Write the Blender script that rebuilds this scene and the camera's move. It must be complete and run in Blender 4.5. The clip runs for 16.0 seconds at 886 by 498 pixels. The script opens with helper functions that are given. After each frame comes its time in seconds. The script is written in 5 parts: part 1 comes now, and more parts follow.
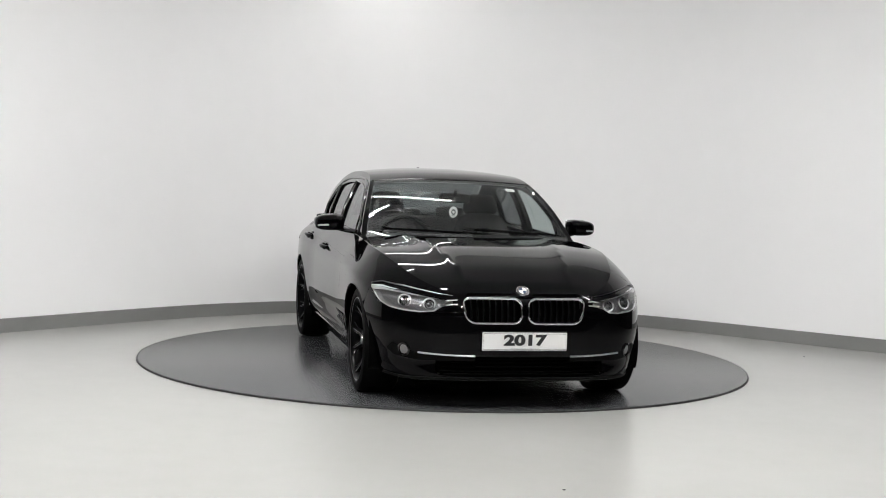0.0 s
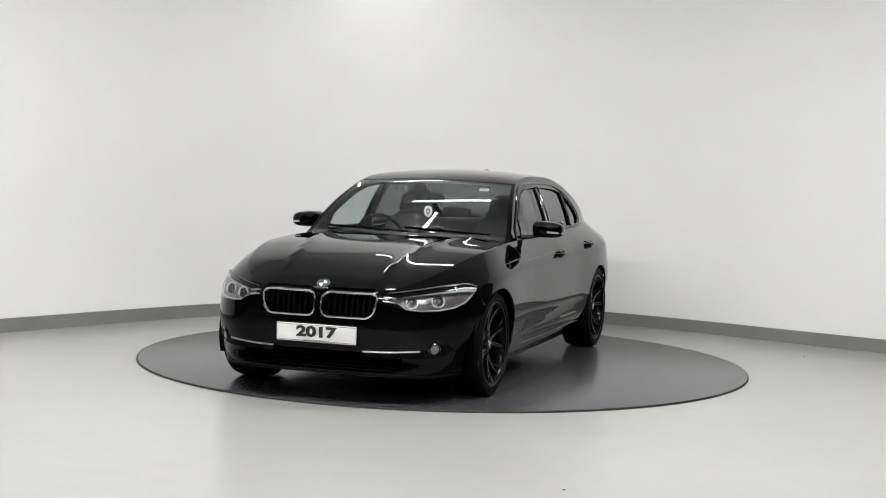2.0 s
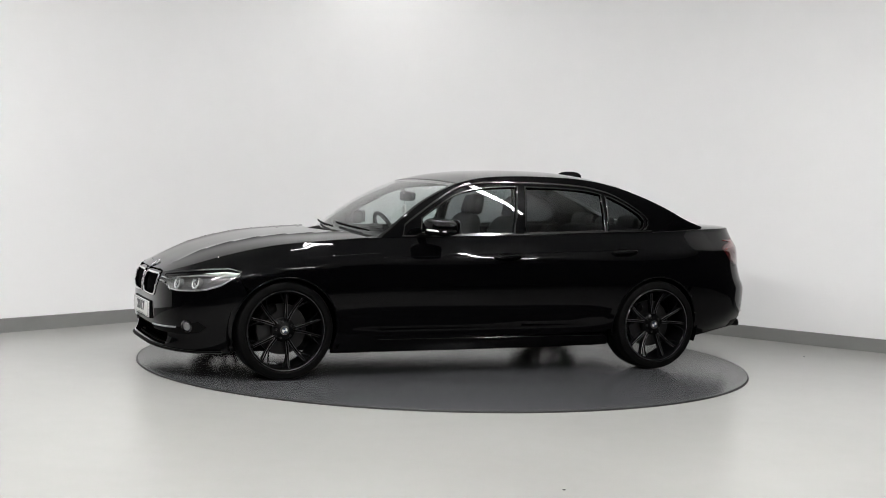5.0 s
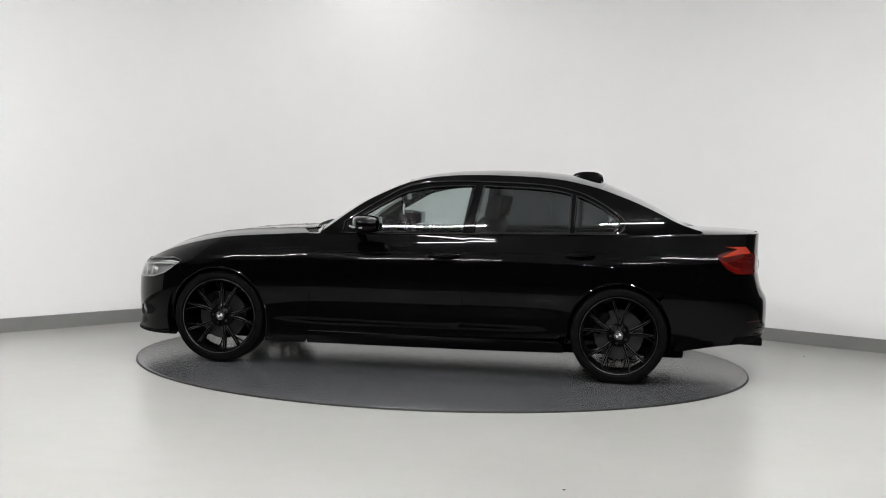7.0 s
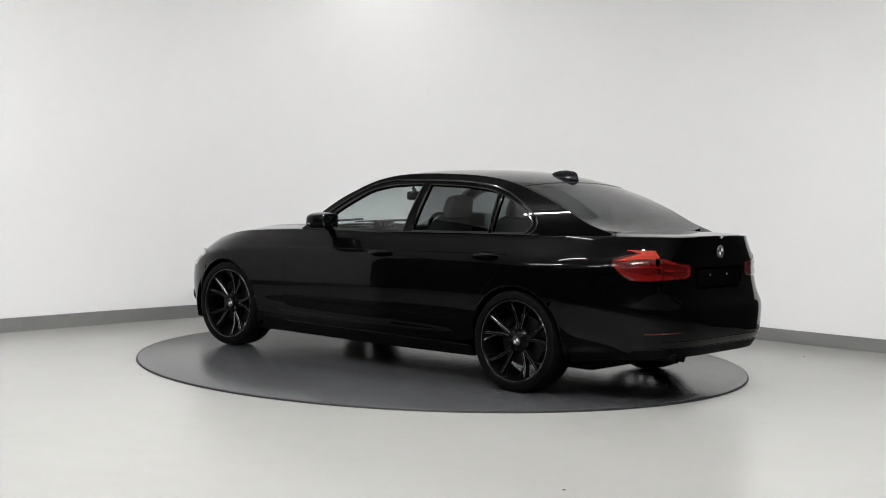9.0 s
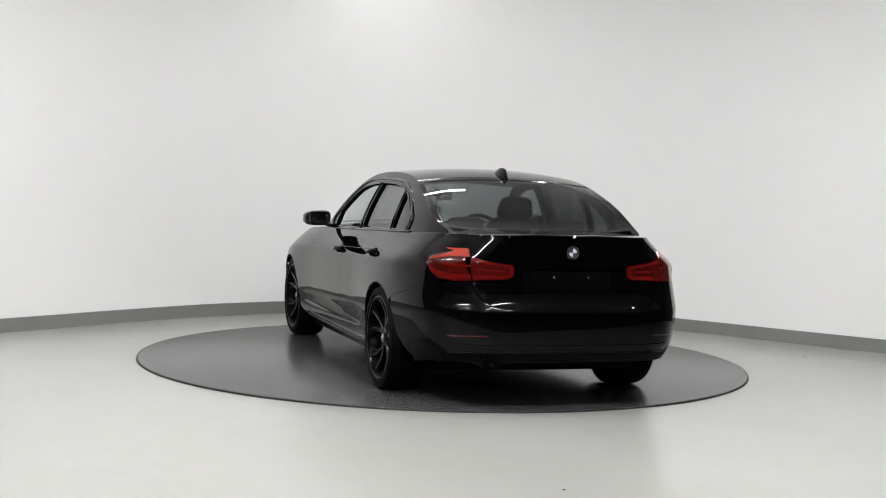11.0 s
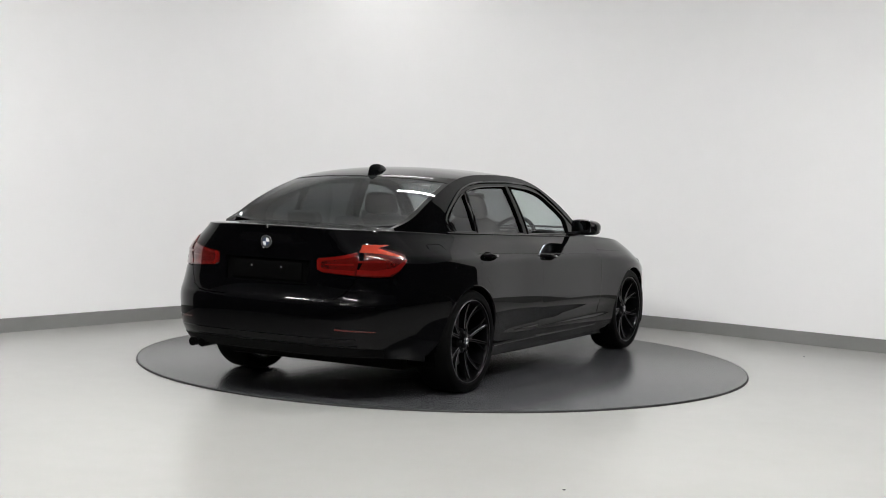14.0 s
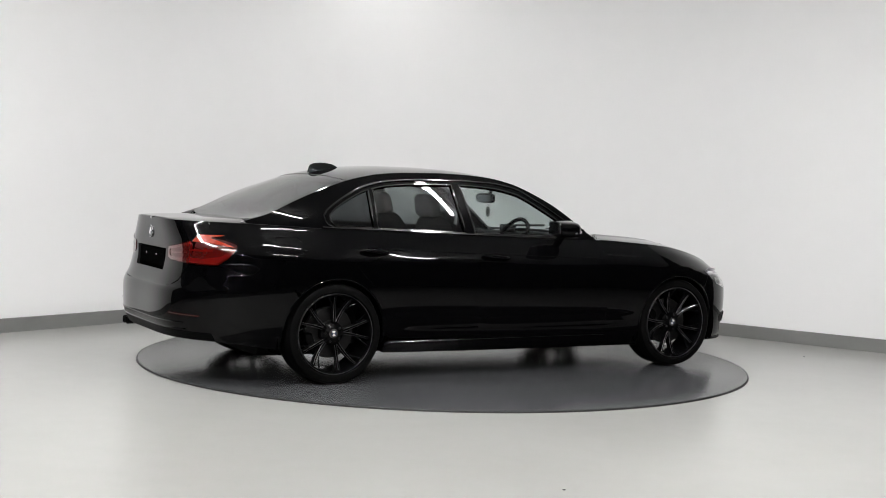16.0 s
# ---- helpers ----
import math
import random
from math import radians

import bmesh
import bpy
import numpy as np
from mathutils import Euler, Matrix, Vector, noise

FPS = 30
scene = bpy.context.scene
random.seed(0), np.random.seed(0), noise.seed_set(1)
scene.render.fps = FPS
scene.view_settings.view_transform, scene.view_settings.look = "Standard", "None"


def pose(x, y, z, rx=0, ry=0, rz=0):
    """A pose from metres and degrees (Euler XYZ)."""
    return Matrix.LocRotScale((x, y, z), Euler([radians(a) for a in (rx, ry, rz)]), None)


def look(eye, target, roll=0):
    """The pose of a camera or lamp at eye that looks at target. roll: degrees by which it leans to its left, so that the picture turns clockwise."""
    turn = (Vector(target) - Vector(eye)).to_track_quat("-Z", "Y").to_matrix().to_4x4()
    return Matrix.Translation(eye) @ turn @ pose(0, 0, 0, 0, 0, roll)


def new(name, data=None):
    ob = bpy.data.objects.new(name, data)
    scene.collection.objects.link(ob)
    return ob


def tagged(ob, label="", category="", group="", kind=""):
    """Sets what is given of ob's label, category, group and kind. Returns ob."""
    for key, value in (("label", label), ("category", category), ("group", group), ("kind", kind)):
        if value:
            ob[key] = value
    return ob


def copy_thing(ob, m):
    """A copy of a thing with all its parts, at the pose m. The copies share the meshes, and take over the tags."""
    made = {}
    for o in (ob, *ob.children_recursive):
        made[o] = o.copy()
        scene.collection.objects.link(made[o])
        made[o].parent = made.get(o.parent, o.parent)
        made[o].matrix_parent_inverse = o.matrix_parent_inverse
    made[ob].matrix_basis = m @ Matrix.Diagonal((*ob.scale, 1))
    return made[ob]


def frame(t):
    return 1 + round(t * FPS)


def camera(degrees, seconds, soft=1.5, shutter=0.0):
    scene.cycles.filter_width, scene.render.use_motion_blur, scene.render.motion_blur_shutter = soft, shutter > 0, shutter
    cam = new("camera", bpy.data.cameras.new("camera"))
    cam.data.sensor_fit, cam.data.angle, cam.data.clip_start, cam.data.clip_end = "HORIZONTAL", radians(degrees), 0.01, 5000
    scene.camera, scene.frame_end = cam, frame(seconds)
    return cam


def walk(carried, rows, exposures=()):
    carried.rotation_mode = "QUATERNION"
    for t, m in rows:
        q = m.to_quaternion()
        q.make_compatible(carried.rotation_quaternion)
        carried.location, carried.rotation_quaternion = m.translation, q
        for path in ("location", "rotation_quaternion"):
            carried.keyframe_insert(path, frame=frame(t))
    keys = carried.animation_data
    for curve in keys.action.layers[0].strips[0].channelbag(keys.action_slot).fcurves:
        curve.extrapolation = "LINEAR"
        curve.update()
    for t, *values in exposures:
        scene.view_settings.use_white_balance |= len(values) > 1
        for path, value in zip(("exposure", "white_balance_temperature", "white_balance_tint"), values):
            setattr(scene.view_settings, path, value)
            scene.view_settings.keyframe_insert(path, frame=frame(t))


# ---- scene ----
cam = camera(37.27, 16.0, soft=1.0)
EYE = (0.0, -9.893, 1.368)


def aim(pitch, yaw, roll):
    """Camera pose from its tilt downwards, its turn and its lean, in degrees."""
    p, w = radians(pitch), radians(yaw)
    way = Vector((math.sin(w) * math.cos(p), math.cos(w) * math.cos(p), -math.sin(p)))
    return look(EYE, Vector(EYE) + way * 10, roll)


STILL = aim(3.170, -0.136, 1.856)
walk(cam, [(0.0, STILL), (16.0, STILL)])
scene.view_settings.exposure = 0.84

# ---------------------------------------------------------------- world and light
world = bpy.data.worlds.new("hall")
world.use_nodes = True
scene.world = world
world.node_tree.nodes["Background"].inputs[0].default_value = (0.9, 0.95, 1.0, 1)
world.node_tree.nodes["Background"].inputs[1].default_value = 0.03


# ---------------------------------------------------------------- materials
def material(name, color, rough=0.5, metal=0.0, coat=0.0, coat_rough=0.03, noise_amt=0.0, noise_scale=8.0,
             bump=0.0, bump_scale=120.0, spec=0.5, rough_var=0.0, emit=0.0):
    m = bpy.data.materials.new(name)
    m.use_nodes = True
    nt = m.node_tree
    b = nt.nodes["Principled BSDF"]
    b.inputs["Base Color"].default_value = (*color, 1)
    b.inputs["Roughness"].default_value = rough
    b.inputs["Metallic"].default_value = metal
    b.inputs["Coat Weight"].default_value = coat
    b.inputs["Coat Roughness"].default_value = coat_rough
    b.inputs["Specular IOR Level"].default_value = spec
    if emit:
        b.inputs["Emission Color"].default_value = (1.0, 0.99, 0.985, 1)
        b.inputs["Emission Strength"].default_value = emit
    co = nt.nodes.new("ShaderNodeTexCoord")
    if noise_amt or rough_var:
        n1 = nt.nodes.new("ShaderNodeTexNoise")
        n1.inputs["Scale"].default_value = noise_scale
        n1.inputs["Detail"].default_value = 6.0
        nt.links.new(co.outputs["Object"], n1.inputs["Vector"])
        n2 = nt.nodes.new("ShaderNodeTexNoise")
        n2.inputs["Scale"].default_value = noise_scale * 9
        n2.inputs["Detail"].default_value = 4.0
        nt.links.new(co.outputs["Object"], n2.inputs["Vector"])
        mix = nt.nodes.new("ShaderNodeMath")
        mix.operation = "MULTIPLY_ADD"
        mix.inputs[1].default_value = 0.35
        nt.links.new(n2.outputs[0], mix.inputs[0])
        nt.links.new(n1.outputs[0], mix.inputs[2])
        if noise_amt:
            r = nt.nodes.new("ShaderNodeMapRange")
            r.inputs[1].default_value, r.inputs[2].default_value = 0.35, 1.0
            r.inputs[3].default_value, r.inputs[4].default_value = 1 - noise_amt, 1 + noise_amt
            nt.links.new(mix.outputs[0], r.inputs[0])
            hsv = nt.nodes.new("ShaderNodeHueSaturation")
            hsv.inputs["Color"].default_value = (*color, 1)
            nt.links.new(r.outputs[0], hsv.inputs["Value"])
            nt.links.new(hsv.outputs[0], b.inputs["Base Color"])
        if rough_var:
            r = nt.nodes.new("ShaderNodeMapRange")
            r.inputs[1].default_value, r.inputs[2].default_value = 0.35, 1.0
            r.inputs[3].default_value, r.inputs[4].default_value = max(rough - rough_var, 0), rough + rough_var
            nt.links.new(mix.outputs[0], r.inputs[0])
            nt.links.new(r.outputs[0], b.inputs["Roughness"])
    if bump:
        n3 = nt.nodes.new("ShaderNodeTexNoise")
        n3.inputs["Scale"].default_value = bump_scale
        n3.inputs["Detail"].default_value = 5.0
        nt.links.new(co.outputs["Object"], n3.inputs["Vector"])
        bp = nt.nodes.new("ShaderNodeBump")
        bp.inputs["Strength"].default_value = bump
        bp.inputs["Distance"].default_value = 0.002
        nt.links.new(n3.outputs[0], bp.inputs["Height"])
        nt.links.new(bp.outputs[0], b.inputs["Normal"])
    return m


def glass(name, tint, gloss=1.0):
    """A thin pane: tinted see-through, with a mirror sheen that follows Fresnel."""
    m = bpy.data.materials.new(name)
    m.use_nodes = True
    nt = m.node_tree
    nt.nodes.remove(nt.nodes["Principled BSDF"])
    tr = nt.nodes.new("ShaderNodeBsdfTransparent")
    tr.inputs[0].default_value = (*tint, 1)
    gl = nt.nodes.new("ShaderNodeBsdfGlossy")
    gl.inputs["Roughness"].default_value = 0.015
    gl.inputs["Color"].default_value = (gloss, gloss, gloss, 1)
    lw = nt.nodes.new("ShaderNodeLayerWeight")
    lw.inputs["Blend"].default_value = 0.5
    pw = nt.nodes.new("ShaderNodeMath")
    pw.operation = "POWER"
    pw.inputs[1].default_value = 5.0
    nt.links.new(lw.outputs["Facing"], pw.inputs[0])
    fr = nt.nodes.new("ShaderNodeMath")
    fr.operation = "MULTIPLY_ADD"
    fr.inputs[1].default_value, fr.inputs[2].default_value = 0.93, 0.055
    nt.links.new(pw.outputs[0], fr.inputs[0])
    mx = nt.nodes.new("ShaderNodeMixShader")
    nt.links.new(fr.outputs[0], mx.inputs[0])
    nt.links.new(tr.outputs[0], mx.inputs[1])
    nt.links.new(gl.outputs[0], mx.inputs[2])
    nt.links.new(mx.outputs[0], nt.nodes["Material Output"].inputs[0])
    return m


M = {
    "wall": material("white_painted_wall", (0.86, 0.86, 0.86), 0.6, noise_amt=0.02, noise_scale=0.6, bump=0.03, bump_scale=60, spec=0.3),
    "floor": material("polished_pale_floor", (0.365, 0.362, 0.352), 0.24, noise_amt=0.045, noise_scale=0.7),
    "skirt": material("grey_skirting", (0.20, 0.20, 0.195), 0.5, noise_amt=0.06, noise_scale=3),
    "disc": material("grey_turntable_deck", (0.052, 0.053, 0.057), 0.24, noise_amt=0.16, noise_scale=1.6),
    "rim_dark": material("black_gap", (0.012, 0.012, 0.012), 0.6),
    "ceiling": material("white_ceiling", (0.74, 0.74, 0.735), 0.8, noise_amt=0.02, noise_scale=1),
    "hall": material("dark_hall_wall", (0.018, 0.018, 0.019), 0.8, noise_amt=0.1, noise_scale=1),
    "paint": material("black_car_paint", (0.0010, 0.0010, 0.0012), 0.4, coat=1.0, coat_rough=0.012, noise_amt=0.05, noise_scale=30, spec=0.0),
    "gloss": material("gloss_black_trim", (0.003, 0.003, 0.003), 0.08, spec=0.8),
    "plastic": material("black_plastic", (0.0035, 0.0035, 0.0035), 0.5, spec=0.03, noise_amt=0.1, noise_scale=60, bump=0.05, bump_scale=600),
    "void": material("dark_cavity", (0.0022, 0.0022, 0.0022), 0.8, spec=0.0),
    "rubber": material("tyre_rubber", (0.0028, 0.0028, 0.0028), 0.62, spec=0.06, noise_amt=0.12, noise_scale=40, bump=0.1, bump_scale=500),
    "alloy": material("gloss_black_alloy", (0.002, 0.002, 0.0023), 0.28, spec=0.04, coat=1.0, coat_rough=0.1, noise_amt=0.06, noise_scale=30),
    "cut": material("grey_machined_edge", (0.11, 0.11, 0.115), 0.3, metal=0.9),
    "edge": material("bright_spoke_edge", (0.22, 0.22, 0.225), 0.3, metal=0.9),
    "chrome": material("chrome", (0.78, 0.78, 0.79), 0.12, metal=1.0),
    "satin": material("satin_chrome", (0.55, 0.55, 0.55), 0.30, metal=1.0),
    "steel": material("brake_steel", (0.05, 0.05, 0.05), 0.42, metal=1.0, noise_amt=0.08, noise_scale=50),
    "white": material("white_plate", (0.74, 0.74, 0.72), 0.35, noise_amt=0.02, noise_scale=20),
    "ink": material("black_print", (0.012, 0.012, 0.012), 0.4),
    "grey": material("grey_print", (0.25, 0.25, 0.25), 0.5),
    "blue": material("blue_enamel", (0.045, 0.065, 0.11), 0.25, coat=1.0),
    "red": material("red_lens", (0.10, 0.0045, 0.0035), 0.12, coat=1.0, noise_amt=0.05, noise_scale=90),
    "amber": material("orange_red_lens", (0.25, 0.020, 0.008), 0.12, coat=1.0, noise_amt=0.04, noise_scale=90),
    "dark_red": material("dark_red_lens", (0.055, 0.003, 0.0022), 0.10, spec=0.4, coat=0.6, noise_amt=0.05, noise_scale=90),
    "reflector": material("silver_reflector", (0.40, 0.41, 0.42), 0.22, metal=0.9),
    "ring": material("white_light_guide", (0.52, 0.53, 0.54), 0.3),
    "cloth": material("charcoal_upholstery", (0.024, 0.024, 0.0245), 0.75, noise_amt=0.15, noise_scale=40, bump=0.15, bump_scale=400),
    "lining": material("grey_headliner", (0.30, 0.30, 0.29), 0.85, noise_amt=0.05, noise_scale=30),
    "mirror": material("dark_mirror_glass", (0.30, 0.31, 0.33), 0.03, metal=1.0),
    "screen": glass("clear_windscreen", (0.80, 0.84, 0.83)),
    "side": glass("green_tinted_side_glass", (0.66, 0.72, 0.71)),
    "privacy": glass("dark_tinted_glass", (0.20, 0.215, 0.22)),
    "rear": glass("tinted_rear_glass", (0.20, 0.22, 0.225)),
    "lens": glass("clear_lens", (0.92, 0.92, 0.92)),
    "lamp": material("lit_diffuser", (0.9, 0.9, 0.9), 0.5, emit=205.0),
    "lamp_high": material("bright_lit_diffuser", (0.9, 0.9, 0.9), 0.5, emit=132.0),
    "lamp_low": material("dim_lit_diffuser", (0.9, 0.9, 0.9), 0.5, emit=62.0),
    "lamp_wall": material("faint_lit_diffuser", (0.9, 0.9, 0.9), 0.5, emit=13.0),
    "spot": material("lit_spot", (0.9, 0.9, 0.9), 0.5, emit=600.0),
    "fixture": material("white_fixture", (0.75, 0.75, 0.75), 0.4),
}


def lacquer(m, base, edge, rough):
    """Turns a dark material into deep lacquer: little mirror gloss head-on, much at a glancing angle."""
    nt = m.node_tree
    b = nt.nodes["Principled BSDF"]
    b.inputs["Coat Weight"].default_value = 0.0
    lw = nt.nodes.new("ShaderNodeLayerWeight")
    lw.inputs["Blend"].default_value = 0.5
    pw = nt.nodes.new("ShaderNodeMath")
    pw.operation = "POWER"
    pw.inputs[1].default_value = edge
    nt.links.new(lw.outputs["Facing"], pw.inputs[0])
    fr = nt.nodes.new("ShaderNodeMath")
    fr.operation = "MULTIPLY_ADD"
    fr.inputs[1].default_value, fr.inputs[2].default_value = 0.95, base
    nt.links.new(pw.outputs[0], fr.inputs[0])
    gl = nt.nodes.new("ShaderNodeBsdfGlossy")
    gl.inputs["Roughness"].default_value = rough
    gl.inputs["Color"].default_value = (1, 1, 1, 1)
    mx = nt.nodes.new("ShaderNodeMixShader")
    nt.links.new(fr.outputs[0], mx.inputs[0])
    nt.links.new(b.outputs[0], mx.inputs[1])
    nt.links.new(gl.outputs[0], mx.inputs[2])
    nt.links.new(mx.outputs[0], nt.nodes["Material Output"].inputs[0])


lacquer(M["paint"], 0.014, 5.0, 0.012)
lacquer(M["alloy"], 0.006, 6.5, 0.12)


# ---------------------------------------------------------------- mesh helpers
def part(name, bm, mat, parent=None, label="", smooth=True):
    """Links a bmesh as one mesh object under a thing or a part."""
    me = bpy.data.meshes.new(name)
    bm.normal_update()
    bm.to_mesh(me)
    bm.free()
    me.materials.append(M[mat] if isinstance(mat, str) else mat)
    if smooth:
        me.polygons.foreach_set("use_smooth", [True] * len(me.polygons))
        me.set_sharp_from_angle(angle=radians(38))
    ob = new(name, me)
    if parent:
        ob.parent = parent
    return tagged(ob, label)


def empty(name, m=None, parent=None):
    ob = new(name)
    ob.empty_display_size = 0.2
    if parent:
        ob.parent = parent
    if m:
        ob.matrix_basis = m
    return ob


def box(x0, x1, y0, y1, z0, z1, bevel=0.004, seg=2, bm=None):
    out = bm or bmesh.new()
    r = bmesh.ops.create_cube(out, size=1, matrix=Matrix.Translation(((x0 + x1) / 2, (y0 + y1) / 2, (z0 + z1) / 2))
                              @ Matrix.Diagonal((abs(x1 - x0), abs(y1 - y0), abs(z1 - z0), 1)))
    if bevel:
        es = list({e for v in r["verts"] for e in v.link_edges})
        bmesh.ops.bevel(out, geom=es, offset=bevel, segments=seg, affect="EDGES", profile=0.6)
    return out


def turn(profile, n=48, axis="Y", bm=None, close=False):
    """A lathe round the axis; profile rows are (radius, along)."""
    out = bm or bmesh.new()
    rings = []
    for r, a in profile:
        row = []
        for k in range(n):
            w = 2 * math.pi * k / n
            c, s = r * math.cos(w), r * math.sin(w)
            row.append(out.verts.new((c, a, s) if axis == "Y" else (a, c, s) if axis == "X" else (c, s, a)))
        rings.append(row)
    pairs = list(zip(rings, rings[1:])) + ([(rings[-1], rings[0])] if close else [])
    for p, q in pairs:
        for k in range(n):
            out.faces.new((p[k], p[(k + 1) % n], q[(k + 1) % n], q[k]))
    if not close:
        for row in (rings[0], rings[-1]):
            if (row[0].co - row[n // 2].co).length > 1e-4:
                out.faces.new(row)
    bmesh.ops.recalc_face_normals(out, faces=out.faces)
    return out


def tube(points, radius, n=8, closed=False, flat=1.0, bm=None, up=(0, 0, 1)):
    """A rod along a path; flat squeezes it along its second axis."""
    out = bm or bmesh.new()
    pts = [Vector(p) for p in points]
    rings = []
    for i, p in enumerate(pts):
        a = pts[(i - 1) % len(pts)] if closed or i else p
        b = pts[(i + 1) % len(pts)] if closed or i < len(pts) - 1 else p
        d = (b - a).normalized()
        u = Vector(up)
        if abs(d.dot(u)) > 0.95:
            u = Vector((1, 0, 0))
        e = d.cross(u).normalized()
        g = e.cross(d)
        r = radius(i / max(len(pts) - 1, 1)) if callable(radius) else radius
        rings.append([out.verts.new(p + e * (r * math.cos(2 * math.pi * k / n)) + g * (r * flat * math.sin(2 * math.pi * k / n))) for k in range(n)])
    for p, q in list(zip(rings, rings[1:])) + ([(rings[-1], rings[0])] if closed else []):
        for k in range(n):
            out.faces.new((p[k], p[(k + 1) % n], q[(k + 1) % n], q[k]))
    if not closed:
        out.faces.new(rings[0])
        out.faces.new(rings[-1])
    bmesh.ops.recalc_face_normals(out, faces=out.faces)
    return out


def pillow(c, d, e1=0.5, e2=0.5, n=28, m=16, bm=None, shape=None):
    """A rounded block (superellipsoid) with half sizes d; shape(p) may bend it."""
    out = bm or bmesh.new()
    pw = lambda v, e: math.copysign(abs(v) ** e, v)
    rows = []
    for j in range(1, m):
        b = -math.pi / 2 + math.pi * j / m
        row = []
        for k in range(n):
            a = 2 * math.pi * k / n
            p = Vector((d[0] * pw(math.cos(b), e1) * pw(math.cos(a), e2), d[1] * pw(math.cos(b), e1) * pw(math.sin(a), e2), d[2] * pw(math.sin(b), e1)))
            row.append(p)
        rows.append(row)
    tops = [Vector((0, 0, -d[2])), Vector((0, 0, d[2]))]
    fix = (lambda p: Vector(c) + (shape(p) if shape else p))
    vr = [[out.verts.new(fix(p)) for p in row] for row in rows]
    t = [out.verts.new(fix(p)) for p in tops]
    for p, q in zip(vr, vr[1:]):
        for k in range(n):
            out.faces.new((p[k], p[(k + 1) % n], q[(k + 1) % n], q[k]))
    for k in range(n):
        out.faces.new((t[0], vr[0][(k + 1) % n], vr[0][k]))
        out.faces.new((t[1], vr[-1][k], vr[-1][(k + 1) % n]))
    return out


def curve(*pts):
    """A smooth curve through (x, value) keys that never overshoots them."""
    pts = sorted(pts)
    xs, ys = np.array([p[0] for p in pts], float), np.array([p[1] for p in pts], float)
    h, d = np.diff(xs), np.diff(ys) / np.diff(xs)
    s = np.zeros(len(xs))
    s[0], s[-1] = d[0], d[-1]
    for i in range(1, len(xs) - 1):
        if d[i - 1] * d[i] > 0:
            w1, w2 = 2 * h[i] + h[i - 1], h[i] + 2 * h[i - 1]
            s[i] = (w1 + w2) / (w1 / d[i - 1] + w2 / d[i])

    def at(x):
        x = np.clip(np.asarray(x, float), xs[0], xs[-1])
        i = np.clip(np.searchsorted(xs, x) - 1, 0, len(xs) - 2)
        t = (x - xs[i]) / h[i]
        return ((2 * t ** 3 - 3 * t ** 2 + 1) * ys[i] + (t ** 3 - 2 * t ** 2 + t) * h[i] * s[i]
                + (-2 * t ** 3 + 3 * t ** 2) * ys[i + 1] + (t ** 3 - t ** 2) * h[i] * s[i + 1])
    return at


def inside(px, py, poly):
    """Which of the points lie inside a polygon."""
    res = np.zeros(len(px), bool)
    poly = np.asarray(poly)
    for (x0, y0), (x1, y1) in zip(poly, np.roll(poly, -1, 0)):
        if y0 != y1:
            res ^= ((y0 > py) != (y1 > py)) & (px < (x1 - x0) * (py - y0) / (y1 - y0) + x0)
    return res


def dense(poly, step):
    out = []
    for (x0, y0), (x1, y1) in zip(poly, poly[1:] + poly[:1]):
        n = max(1, int(math.hypot(x1 - x0, y1 - y0) / step + 0.5))
        out += [(x0 + (x1 - x0) * k / n, y0 + (y1 - y0) * k / n) for k in range(n)]
    return out


